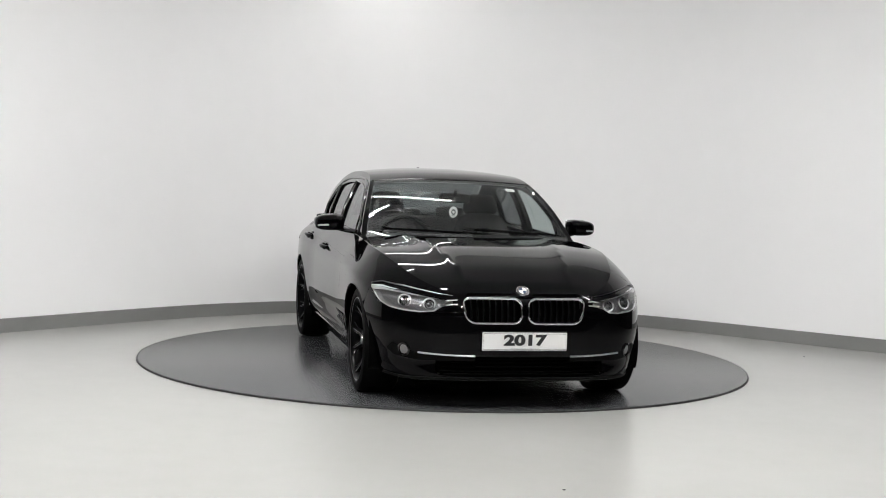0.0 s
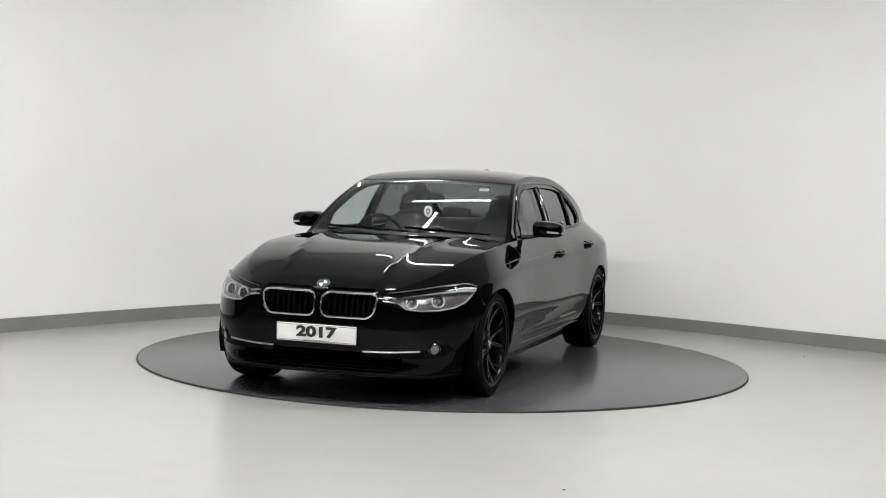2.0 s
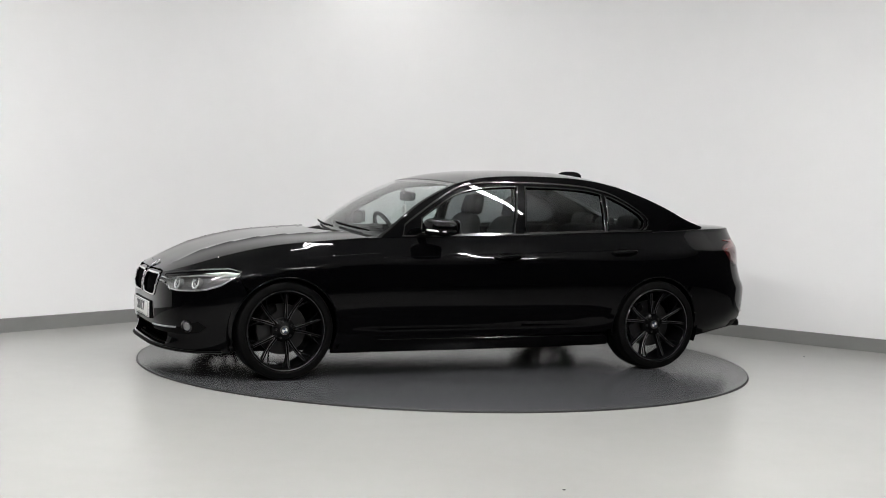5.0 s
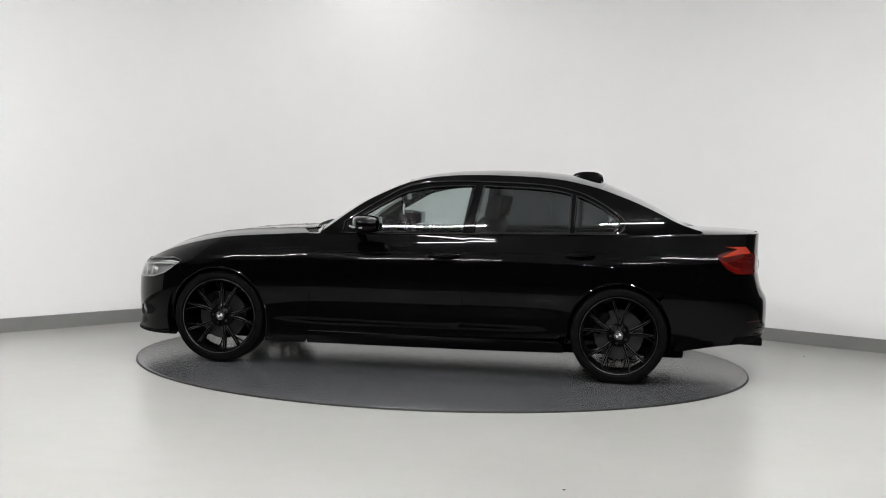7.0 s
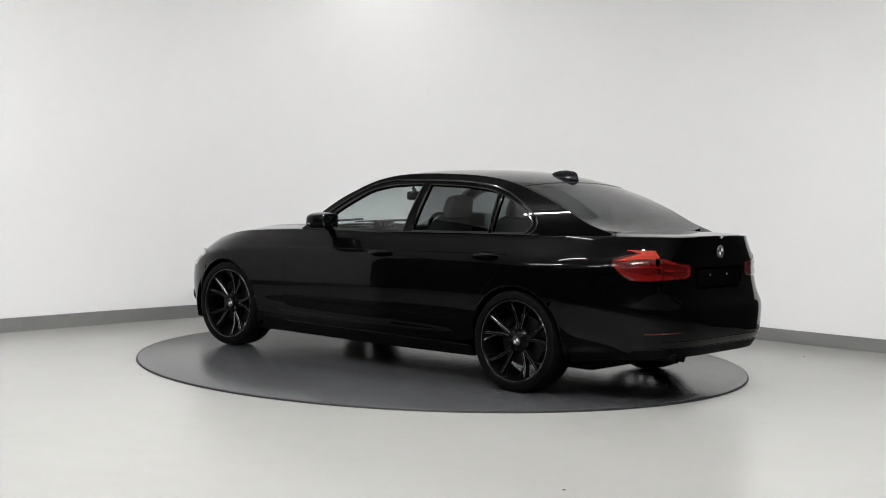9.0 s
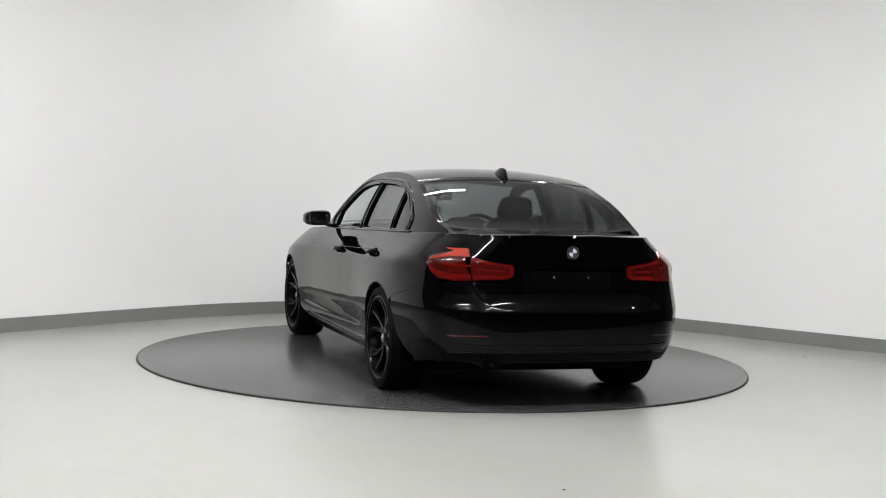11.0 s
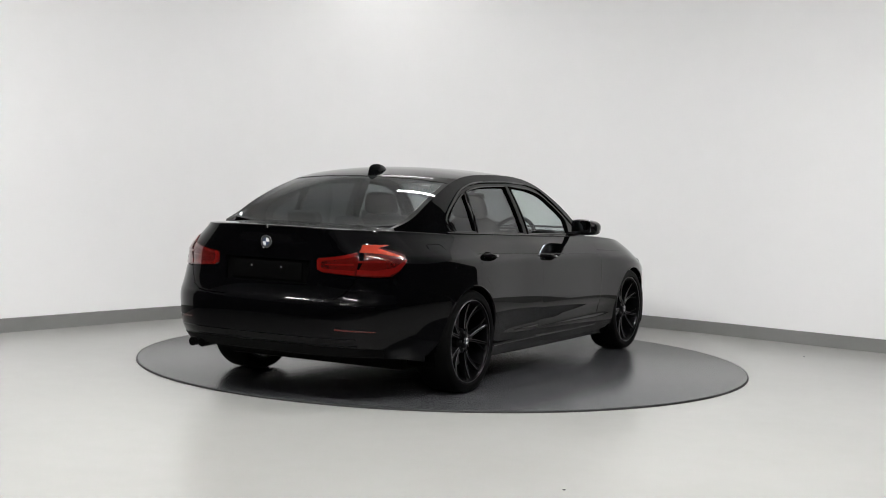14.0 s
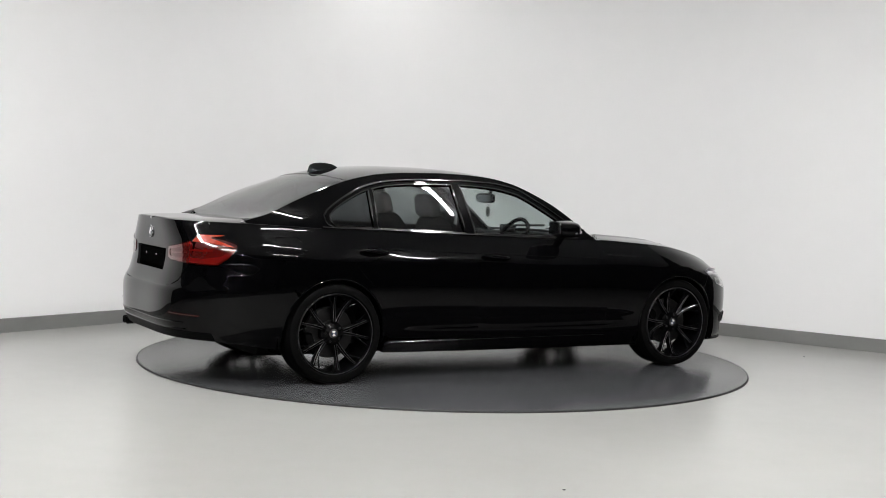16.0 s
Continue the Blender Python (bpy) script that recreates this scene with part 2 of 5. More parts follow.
def patch(name, fmap, outer, mat, parent, holes=(), step=0.03, depth=0.012, sign=1, label="", lift=0.0):
    """A panel on a curved surface: fmap takes two plane coordinates to the surface, outer and holes are outlines in that plane.
    The panel gets exact surface normals and an edge folded in by depth."""
    from mathutils.geometry import delaunay_2d_cdt
    loops = [dense([tuple(map(float, p)) for p in o], step) for o in (outer, *holes)]
    pts, edges = [], []
    for lp in loops:
        k = len(pts)
        pts += lp
        edges += [(k + i, k + (i + 1) % len(lp)) for i in range(len(lp))]
    b = np.array(pts)
    g = np.stack(np.meshgrid(np.arange(b[:, 0].min(), b[:, 0].max(), step), np.arange(b[:, 1].min(), b[:, 1].max(), step)), -1).reshape(-1, 2)
    ok = inside(g[:, 0], g[:, 1], loops[0])
    for lp in loops[1:]:
        ok &= ~inside(g[:, 0], g[:, 1], lp)
    g = g[ok]
    near = np.array([((b - q) ** 2).sum(1).min() for q in g]) if len(g) else np.zeros(0)
    g = g[near > (0.55 * step) ** 2] if len(g) else g
    allp = [Vector(p) for p in pts] + [Vector(q) for q in g]
    v2, _, tris, *_ = delaunay_2d_cdt(allp, edges, [], 0, 1e-6)
    uv = np.array([tuple(v) for v in v2])
    tri = np.array([t for t in tris if len(t) == 3])
    cen = uv[tri].mean(1)
    ok = inside(cen[:, 0], cen[:, 1], loops[0])
    for lp in loops[1:]:
        ok &= ~inside(cen[:, 0], cen[:, 1], lp)
    tri = tri[ok]

    def at(q):
        return np.stack(np.broadcast_arrays(*fmap(q[:, 0], q[:, 1])), 1)
    e = 2e-3
    P = at(uv)
    du, dv = at(uv + [e, 0]) - at(uv - [e, 0]), at(uv + [0, e]) - at(uv - [0, e])
    N = np.cross(du, dv) * sign
    N /= np.maximum(np.linalg.norm(N, axis=1, keepdims=True), 1e-12)
    P = P + N * lift
    used = np.unique(tri)
    back = -np.ones(len(uv), int)
    back[used] = np.arange(len(used))
    P, N, tri = P[used], N[used], back[tri]
    fn = np.cross(P[tri[:, 1]] - P[tri[:, 0]], P[tri[:, 2]] - P[tri[:, 0]])
    flip = (fn * N[tri].mean(1)).sum(1) < 0
    tri[flip] = tri[flip][:, ::-1]
    faces = [tuple(int(i) for i in t) for t in tri]
    verts, norms = P.tolist(), N.tolist()
    if depth:
        count = {}
        for t in faces:
            for i in range(3):
                count[(t[i], t[(i + 1) % 3])] = 1
        rim = [e2 for e2 in count if (e2[1], e2[0]) not in count]
        low = {}
        for i in {i for e2 in rim for i in e2}:
            low[i] = len(verts)
            verts.append((P[i] - N[i] * depth).tolist())
            norms.append(N[i].tolist())
        faces += [(b2, a2, low[a2], low[b2]) for a2, b2 in rim]
    me = bpy.data.meshes.new(name)
    me.from_pydata(verts, [], faces)
    me.materials.append(M[mat])
    me.polygons.foreach_set("use_smooth", [True] * len(me.polygons))
    me.normals_split_custom_set_from_vertices(norms)
    ob = new(name, me)
    ob.parent = parent
    return tagged(ob, label)


def rrect(x0, x1, y0, y1, r, n=6, skew=0.0):
    """A rounded rectangle; skew leans its sides."""
    out = []
    for cx, cy, a in ((x1 - r, y1 - r, 0), (x0 + r, y1 - r, 90), (x0 + r, y0 + r, 180), (x1 - r, y0 + r, 270)):
        for k in range(n + 1):
            w = radians(a + 90 * k / n)
            y = cy + r * math.sin(w)
            out.append((cx + r * math.cos(w) + skew * (y - y0), y))
    return out


# ---------------------------------------------------------------- the room
def wall_path():
    """Plan of the studio wall: two straight runs joined by a wide round corner."""
    keys = [(-9.5, -12.0), (-8.6, -5.4), (-6.96, -3.45), (-4.886, -0.941), (-3.579, 0.656), (-2.893, 1.554), (-2.295, 2.256), (-1.822, 2.663), (-1.465, 2.895),
            (-0.71, 3.166), (0.022, 3.273), (0.757, 3.18), (1.395, 2.929), (1.966, 2.60), (2.542, 2.186), (3.08, 1.741), (3.766, 1.21), (5.325, 0.004), (7.82, -2.046), (9.2, -4.9), (9.5, -12.0)]
    pts = [Vector(k) for k in keys]
    out = []
    for i in range(len(pts) - 1):
        p0, p1, p2, p3 = pts[max(i - 1, 0)], pts[i], pts[i + 1], pts[min(i + 2, len(pts) - 1)]
        for k in range(8):
            t = k / 8
            out.append(0.5 * ((2 * p1) + (p2 - p0) * t + (2 * p0 - 5 * p1 + 4 * p2 - p3) * t * t + (3 * p1 - p0 - 3 * p2 + p3) * t ** 3))
    out.append(pts[-1])
    for _ in range(6):
        out = [out[0]] + [(a + 2 * b + c) / 4 for a, b, c in zip(out, out[1:], out[2:])] + [out[-1]]
    return out


def band(path, d0, d1, z0, z1, bevel=0.0):
    """A strip of wall along a plan path, from offset d0 to d1 behind it."""
    bm = bmesh.new()
    rows = []
    for i, p in enumerate(path):
        t = (path[min(i + 1, len(path) - 1)] - path[max(i - 1, 0)]).normalized()
        n = Vector((-t.y, t.x))
        a, b = p + n * d0, p + n * d1
        sec = [(a, z0), (a, z1 - bevel), (a + n * bevel, z1), (b, z1), (b, z0)]
        rows.append([bm.verts.new((q.x, q.y, z)) for q, z in sec])
    for p, q in zip(rows, rows[1:]):
        for k in range(5):
            bm.faces.new((p[k], p[(k + 1) % 5], q[(k + 1) % 5], q[k]))
    bm.faces.new(rows[0])
    bm.faces.new(rows[-1])
    bmesh.ops.recalc_face_normals(bm, faces=bm.faces)
    return bm


CEIL = 3.6


def room():
    full = wall_path()
    path = [p for p in full if p.y > (-1.3 if p.x < 0 else .86)]
    first, last = full.index(path[0]), full.index(path[-1])
    tagged(part("wall_studio", band(path, 0.0, 0.2, -0.1, CEIL + 0.1), "wall"), "smooth curved white painted studio wall", "wall", kind="structure")
    tagged(part("baseboard", band(path, -0.018, 0.001, -0.018, 0.104, 0.004), "skirt"), "grey baseboard along the curved white wall", "baseboard", kind="structure")
    # dark runs added just out of view, so the car's flanks reflect black
    for nm, run in (("wall_side_west", full[:first + 1]), ("wall_side_east", full[last:])):
        tagged(part(nm, band(run, 0.004, 0.2, -0.1, CEIL + 0.1), "hall"), "unseen dark side wall outside the white studio, darkens the car's reflections", "wall", kind="structure")
    bm = bmesh.new()
    # floor with a round opening for the turntable
    n = 160
    inner = [bm.verts.new((2.2635 * math.cos(2 * math.pi * k / n), 2.2635 * math.sin(2 * math.pi * k / n), -0.012)) for k in range(n)]
    mid = [bm.verts.new((4.2 * math.cos(2 * math.pi * k / n), 4.2 * math.sin(2 * math.pi * k / n), -0.012)) for k in range(n)]
    far = []
    for k in range(n):
        c, s = math.cos(2 * math.pi * k / n), math.sin(2 * math.pi * k / n)
        far.append(bm.verts.new((c * 18, s * 18, -0.012)))
    low = [bm.verts.new((v.co.x, v.co.y, -0.09)) for v in inner]
    for k in range(n):
        j = (k + 1) % n
        bm.faces.new((inner[k], inner[j], mid[j], mid[k]))
        bm.faces.new((mid[k], mid[j], far[j], far[k]))
        bm.faces.new((low[k], low[j], inner[j], inner[k]))
    bmesh.ops.recalc_face_normals(bm, faces=bm.faces)
    tagged(part("floor", bm, "floor"), "polished pale grey seamless studio floor", "floor", kind="structure")
    # dark sheet over the unseen near floor, so the car's sides mirror black
    tagged(part("floor_hall", box(-10, 10, -18, -5.1, -0.011, -0.006, 0), "hall"), "unseen dark floor of the hall in front of the studio, darkens the car's reflections", "floor", kind="structure")
    tagged(part("turntable_pit", box(-2.4, 2.4, -2.4, 2.4, -0.14, -0.088, 0), "rim_dark"), "dark pit beneath the turntable", "pit", kind="structure")
    tagged(part("ceiling", box(-10, 10, -8.0, 6, CEIL, CEIL + 0.1, 0), "ceiling"), "plain white studio ceiling", "ceiling", kind="structure")
    tagged(part("ceiling_hall", box(-10, 10, -18.0, -8.002, CEIL + 1.4, CEIL + 1.5, 0), "hall"), "dark ceiling of the hall behind", "ceiling", kind="structure")
    for nm, b in (("wall_hall_back", (-10, 10, -18.2, -18.0, -0.1, CEIL + 1.6)), ("wall_hall_west", (-10.2, -10, -18, -8, -0.1, CEIL + 1.6)),
                  ("wall_hall_east", (10, 10.2, -18, -8, -0.1, CEIL + 1.6))):
        tagged(part(nm, box(*b, 0), "hall"), "dark plain wall of the hall behind", "wall", kind="structure")


def strip_light(x, y, length, turn_z, z=CEIL - 0.10, mat="lamp"):
    """A slim linear lamp that hangs under the ceiling."""
    lamp = tagged(empty("ceiling_light", pose(x, y, z, rz=turn_z)), "slim white linear ceiling light, lit", "ceiling light", "studio lights")
    part("housing", box(-length / 2, length / 2, -0.035, 0.035, 0.004, 0.06, 0.006), "fixture", lamp)
    part("diffuser", box(-length / 2 + 0.01, length / 2 - 0.01, -0.026, 0.026, -0.012, 0.003, 0.004), mat, lamp, "glowing white diffuser")
    for sx in (-0.35, 0.35):
        part("hanger", tube([(sx * length, 0, 0.055), (sx * length, 0, CEIL - z)], 0.004, 6), "satin", lamp)
    return lamp


room()

# ---------------------------------------------------------------- turntable
table = tagged(empty("turntable", pose(0, 0, 0)), "round matt grey car turntable set flush in the floor", "turntable")
part("deck", turn([(0.02, 0.0), (2.2455, 0.0), (2.252, -0.002), (2.255, -0.006), (2.255, -0.08), (0.02, -0.08)], 160, "Z"), "disc", table)
part("edge_ring", turn([(2.2535, -0.0015), (2.2595, -0.0015), (2.2607, -0.004), (2.2607, -0.05), (2.2553, -0.05), (2.2553, -0.004)], 160, "Z", close=True), "rim_dark", table, "black rubber edge band")

# ---------------------------------------------------------------- the car's shape
# x forward from the middle of the wheelbase, y to its left, z up from the deck
XF, XR, LF, LM, LR, NF, NR = 1.0, -1.0, 1.75, 2.0, 1.95, 3.7, 4.5
LT = LF + LM + LR
AXLE, HUB_Z = 1.405, 0.328
z_top = curve((2.25, .615), (2.15, .660), (2.08, .690), (1.95, .742), (1.8, .796), (1.6, .850), (1.4, .888), (1.15, .913), (.75, .938), (.3, .945),
              (-.24, .960), (-.9, .984), (-1.4, 1.0), (-1.9, 1.024), (-2.2, 1.034), (-2.45, 1.038))
z_low = curve((2.3, .19), (1.95, .165), (1.7, .172), (1.0, .165), (-.3, .170), (-1.0, .182), (-1.75, .225), (-2.1, .275), (-2.5, .30))
x_front = curve((.12, 2.09), (.19, 2.172), (.28, 2.152), (.36, 2.162), (.47, 2.168), (.56, 2.168), (.62, 2.160), (.67, 2.138), (.72, 2.085), (.80, 1.98), (.88, 1.76), (.95, 1.45), (1.05, 1.2))
x_rear = curve((.2, -2.34), (.28, -2.38), (.40, -2.428), (.52, -2.430), (.585, -2.424), (.607, -2.417), (.625, -2.404), (.66, -2.386), (.70, -2.373), (.80, -2.358), (.92, -2.358), (1.0, -2.362), (1.06, -2.364))
half_width = curve((2.3, .895), (1.405, .912), (.5, .899), (-.6, .903), (-1.405, .922), (-2.5, .90))
inset = curve((-.2, .14), (0, .092), (.07, .058), (.17, .030), (.23, .022), (.42, .004), (.55, 0), (.70, .004), (.775, .008), (.800, .0135), (.83, .028), (.86, .045), (.93, .088), (1.0, .138), (1.2, .25))

dent = curve((-.2, 0), (.10, 0), (.19, .005), (.25, .013), (.30, .012), (.36, .003), (.42, 0), (1.2, 0))
ease = lambda t: (lambda q: q * q * (3 - 2 * q))(np.clip(t, 0, 1))


def ring(a, z, off=0.0):
    """The body's side wall, right round: a runs from the nose (0) along the side to the tail; its sign tells left (+) from right."""
    a = np.asarray(a, float)
    z = np.asarray(z, float)
    sg, a = np.where(a < 0, -1.0, 1.0), np.abs(a)
    tf = np.clip(a / LF, 0, 1) * math.pi / 2
    tr = np.clip((LT - a) / LR, 0, 1) * math.pi / 2
    cf, sf = np.maximum(np.cos(tf), 0) ** (2 / NF), np.maximum(np.sin(tf), 0) ** (2 / NF)
    cr, sr = np.maximum(np.cos(tr), 0) ** (2 / NR), np.maximum(np.sin(tr), 0) ** (2 / NR)
    x = np.where(a < LF, XF + (x_front(z) - off - XF) * cf, np.where(a < LF + LM, XF - (a - LF), XR - (XR - x_rear(z) - off) * cr))
    m = np.where(a < LF, sf, np.where(a < LF + LM, 1.0, sr))
    h = (z - z_low(x)) / (z_top(x) - z_low(x))
    flare = 0.010 * (np.exp(-((x - AXLE) / .40) ** 2) + np.exp(-((x + AXLE) / .42) ** 2)) * np.exp(-((z - .55) / .22) ** 2)
    # the haunches draw in towards the tail
    draw = .048 * np.clip((-x - .3) / 1.1, 0, 1.5) ** 1.5 * ease((h - .74) / .26) + .020 * ease((-x - 1.65) / .40) * ease((z - .62) / .24) * (1 - .6 * ease((h - .80) / .20))
    y = sg * (half_width(x) - inset(h) - draw - dent(h) * np.exp(-(x / .98) ** 10) + flare - off) * m
    return x, y, z


def a_front(y, z):
    """The ring coordinate of a point of the front at half width y."""
    lo, hi = 0.0, LF
    for _ in range(40):
        mid = (lo + hi) / 2
        lo, hi = (mid, hi) if float(ring(mid, z)[1]) < abs(y) else (lo, mid)
    return math.copysign(lo, y)


def a_rear(y, z):
    lo, hi = LT - LR, LT
    for _ in range(40):
        mid = (lo + hi) / 2
        lo, hi = (mid, hi) if float(ring(mid, z)[1]) > abs(y) else (lo, mid)
    return math.copysign(lo, y)


def a_side(x, z):
    lo, hi = 0.0, LT
    for _ in range(40):
        mid = (lo + hi) / 2
        lo, hi = (mid, hi) if float(ring(mid, z)[0]) > x else (lo, mid)
    return lo


def edge_z(a, bottom=False):
    """Height of the side wall's upper or lower edge."""
    z = 0.2 if bottom else 0.85
    for _ in range(30):
        x = float(ring(a, z)[0])
        z = 0.6 * z + 0.4 * float(z_low(x) if bottom else z_top(x))
    return z


FRONT = lambda y, z: (a_front(y, z), z)
REAR = lambda y, z: (a_rear(y, z), z)
SIDE = lambda x, z: (a_side(x, z), z)
RIM_A = np.linspace(0, LT, 240)
RIM_Z = np.array([edge_z(a) for a in RIM_A])
RIM_XYZ = np.stack(ring(RIM_A, RIM_Z), 1)
FRONT_N = int(np.argmin(abs(RIM_A - LF)))
rim_y = lambda x: np.interp(-np.asarray(x, float), -RIM_XYZ[:, 0], RIM_XYZ[:, 1])


def top_run(a0, a1, n=24, drop=0.0):
    return [(a, float(np.interp(abs(a), RIM_A, RIM_Z)) - drop) for a in np.linspace(a0, a1, n)]


def low_run(a0, a1, n=24, rise=0.0):
    return [(a, edge_z(abs(a), True) + rise) for a in np.linspace(a0, a1, n)]


# bonnet and boot lid
bonnet_crown = curve((2.2, 0.0), (2.12, .012), (2.0, .032), (1.8, .042), (1.4, .038), (.9, .034))
boot_crown = curve((-2.45, .008), (-2.36, .008), (-2.2, .014), (-1.9, .028), (-1.7, .036))


def bonnet(x, y):
    ye = np.maximum(rim_y(x), 0.02)
    v = np.clip(np.abs(y) / ye, 0, 1.2)
    yc = 0.30 + 0.20 * np.clip((2.1 - x) / 1.2, 0, 1)
    ridge = 0.013 * np.exp(-np.abs(np.abs(y) - yc) / .045) * np.clip((2.08 - x) / .3, 0, 1)
    return x, y, z_top(x) + bonnet_crown(x) * (1 - v ** 3.2) + ridge


def boot(x, y):
    ye = np.maximum(rim_y(x), 0.02)
    v = np.clip(np.abs(y) / ye, 0, 1.2)
    return x, y, z_top(x) + boot_crown(x) * (1 - v ** 5)


# cabin: a rail runs from the foot of the windscreen pillar over the doors to the boot
z_rail = curve((.84, .875), (.70, .958), (.60, 1.034), (.5, 1.110), (.407, 1.174), (.3, 1.233), (.2, 1.282), (.08, 1.328), (-.1, 1.366), (-.3, 1.383), (-.5, 1.388), (-.75, 1.385), (-.95, 1.372), (-1.15, 1.338),
               (-1.4, 1.262), (-1.6, 1.182), (-1.8, 1.090), (-1.98, 1.035))
bulge_x = curve((.84, .12), (.5, .085), (.2, .055), (.0, .025), (-.4, .0), (-.9, .0), (-1.15, -.035), (-1.5, -.055), (-1.98, -.07))
bulge_z = curve((.84, .012), (.5, .014), (.2, .016), (.0, .027), (-.4, .036), (-.9, .042), (-1.15, .037), (-1.5, .008), (-1.8, -.028), (-1.98, -.055))


def cabin_side(x, z):
    h = np.maximum(z - z_top(x), -0.03)
    return x, rim_y(x) - .006 - .24 * h - .46 * h * h, z


cabin_right = lambda x, z: (x, -cabin_side(x, z)[1], z)


def cabin_top(x, v):
    """The windscreen, roof and rear window: v runs from -1 (right rail) to 1 (left rail)."""
    x = np.asarray(x, float)
    zr = z_rail(x)
    k = 1 - np.abs(v) ** 2.3
    return x + bulge_x(x) * k, cabin_side(x, zr)[1] * v, zr + bulge_z(x) * k


mirrored = lambda f: (lambda a, b: (lambda q: (q[0], -q[1], q[2]))(f(a, b)))


def arch(cx, r=0.352, cz=HUB_Z, z0=0.2, n=40):
    """The wheel opening's outline in the side plane, from front foot to rear foot."""
    w0 = math.asin(max(-1, (z0 - cz) / r))
    return [(cx + r * math.cos(w), cz + r * math.sin(w)) for w in np.linspace(w0, math.pi - w0, n)]

# ---------------------------------------------------------------- the car's body
car = tagged(empty("car", pose(0, 0, 0)), "shiny black four-door saloon car parked on the turntable", "car")

LAMP = [FRONT(.43, .648), FRONT(.50, .655), FRONT(.60, .669), FRONT(.69, .682), FRONT(.77, .691), SIDE(1.80, .696), SIDE(1.722, .690),
        SIDE(1.775, .652), SIDE(1.835, .613), FRONT(.775, .582), FRONT(.71, .570), FRONT(.62, .566), FRONT(.545, .574), FRONT(.50, .602), FRONT(.43, .618)]
KIDNEY = [FRONT(y + .25 * (z - .518) * (y - .022) / .320, z) for y, z in rrect(.022, .342, .518, .662, .048, 7)]
INTAKE = [FRONT(y, z) for y, z in rrect(-.52, .52, .205, .318, .035)]
flip_loop = lambda lp: [(-a, z) for a, z in lp][::-1]

# front: the bumper with its openings, between the wheel openings
front_half_low = low_run(0, a_side(1.76, .2), 20)
bumper_side = [SIDE(x, z) for x, z in arch(AXLE) if x > AXLE + .24]            # from foot upwards
crest = [(a, z) for a, z in top_run(a_side(1.775, .79), 0.0, 22, 0.001)]
left_half = front_half_low + bumper_side + [SIDE(1.69, .62), SIDE(1.715, .715)] + crest
outline = left_half + [(-a, z) for a, z in left_half[::-1]]
clean = []
for p in outline:
    if not clean or math.hypot(p[0] - clean[-1][0], p[1] - clean[-1][1]) > 1e-4:
        clean.append(p)
if math.hypot(clean[0][0] - clean[-1][0], clean[0][1] - clean[-1][1]) < 1e-4:
    clean.pop()
patch("front_bumper", ring, clean, "paint", car, holes=[LAMP, flip_loop(LAMP), KIDNEY, flip_loop(KIDNEY), INTAKE], step=.028, depth=.02, sign=1)

for sd, nm in ((1, "left"), (-1, "right")):
    f = ring if sd > 0 else mirrored(ring)
    # fender
    body = top_run(a_side(1.772, .79), a_side(.7475, .94), 20, 0.001) + [SIDE(.7475, .9), SIDE(.7462, .6), SIDE(.757, .3), SIDE(.77, .195)] \
        + low_run(a_side(.79, .2), a_side(1.08, .2), 6) + [SIDE(x, z) for x, z in arch(AXLE)[::-1] if x < AXLE + .24 and (x > AXLE or z > .205)] \
        + [SIDE(1.686, .62), SIDE(1.711, .715)]
    patch("front_fender", f, body, "paint", car, step=.028, depth=.02, sign=sd)
    # doors
    door = top_run(a_side(.745, .94), a_side(-.325, .96), 16, 0.001) + [SIDE(-.328, .6), SIDE(-.325, .27)] + [SIDE(.0, .262), SIDE(.4, .258), SIDE(.752, .262), SIDE(.744, .6)]
    fd = patch("front_door", f, door, "paint", car, step=.035, depth=.02, sign=sd)
    rear_cut = [SIDE(-1.34, .99), SIDE(-1.31, .86), SIDE(-1.25, .75), SIDE(-1.16, .66), SIDE(-1.07, .55), SIDE(-1.02, .42), SIDE(-1.0, .285)]
    door = top_run(a_side(-.3275, .96), a_side(-1.335, .99), 16, 0.001) + rear_cut[1:] + [SIDE(-.6, .272), SIDE(-.3275, .27), SIDE(-.3302, .6)]
    rd = patch("rear_door", f, door, "paint", car, step=.035, depth=.02, sign=sd)
    # sill
    sill = [SIDE(x, .258) for x in np.linspace(.765, -.99, 20)] + [SIDE(-1.02, .235), SIDE(-1.035, .2)] + low_run(a_side(-1.03, .19), a_side(.775, .19), 20)
    patch("side_sill", f, sill, "paint", car, step=.03, depth=.02, sign=sd)
    # rear quarter
    quarter = top_run(a_side(-1.343, .99), LT - LR + 1.30, 14, 0.001)
    rq = [SIDE(-1.3378, .998)] + top_run(a_side(-1.345, .99), a_side(-2.16, 1.03), 14, 0.001) + [SIDE(-2.168, .957), SIDE(-2.17, .938), SIDE(-2.10, .918), SIDE(-2.041, .895), SIDE(-2.054, .864), SIDE(-2.101, .805), SIDE(-2.158, .765),
          SIDE(-2.10, .742), SIDE(-1.98, .702), SIDE(-1.702, .628)] + [SIDE(x, z) for x, z in arch(-AXLE, .356) if z > .30 and x > -1.655][::-1] \
        + [SIDE(-1.006, .30), SIDE(-1.0225, .42), SIDE(-1.0725, .55), SIDE(-1.1625, .66), SIDE(-1.2525, .75), SIDE(-1.3128, .86)]
    patch("rear_quarter", f, rq, "paint", car, step=.028, depth=.02, sign=sd)

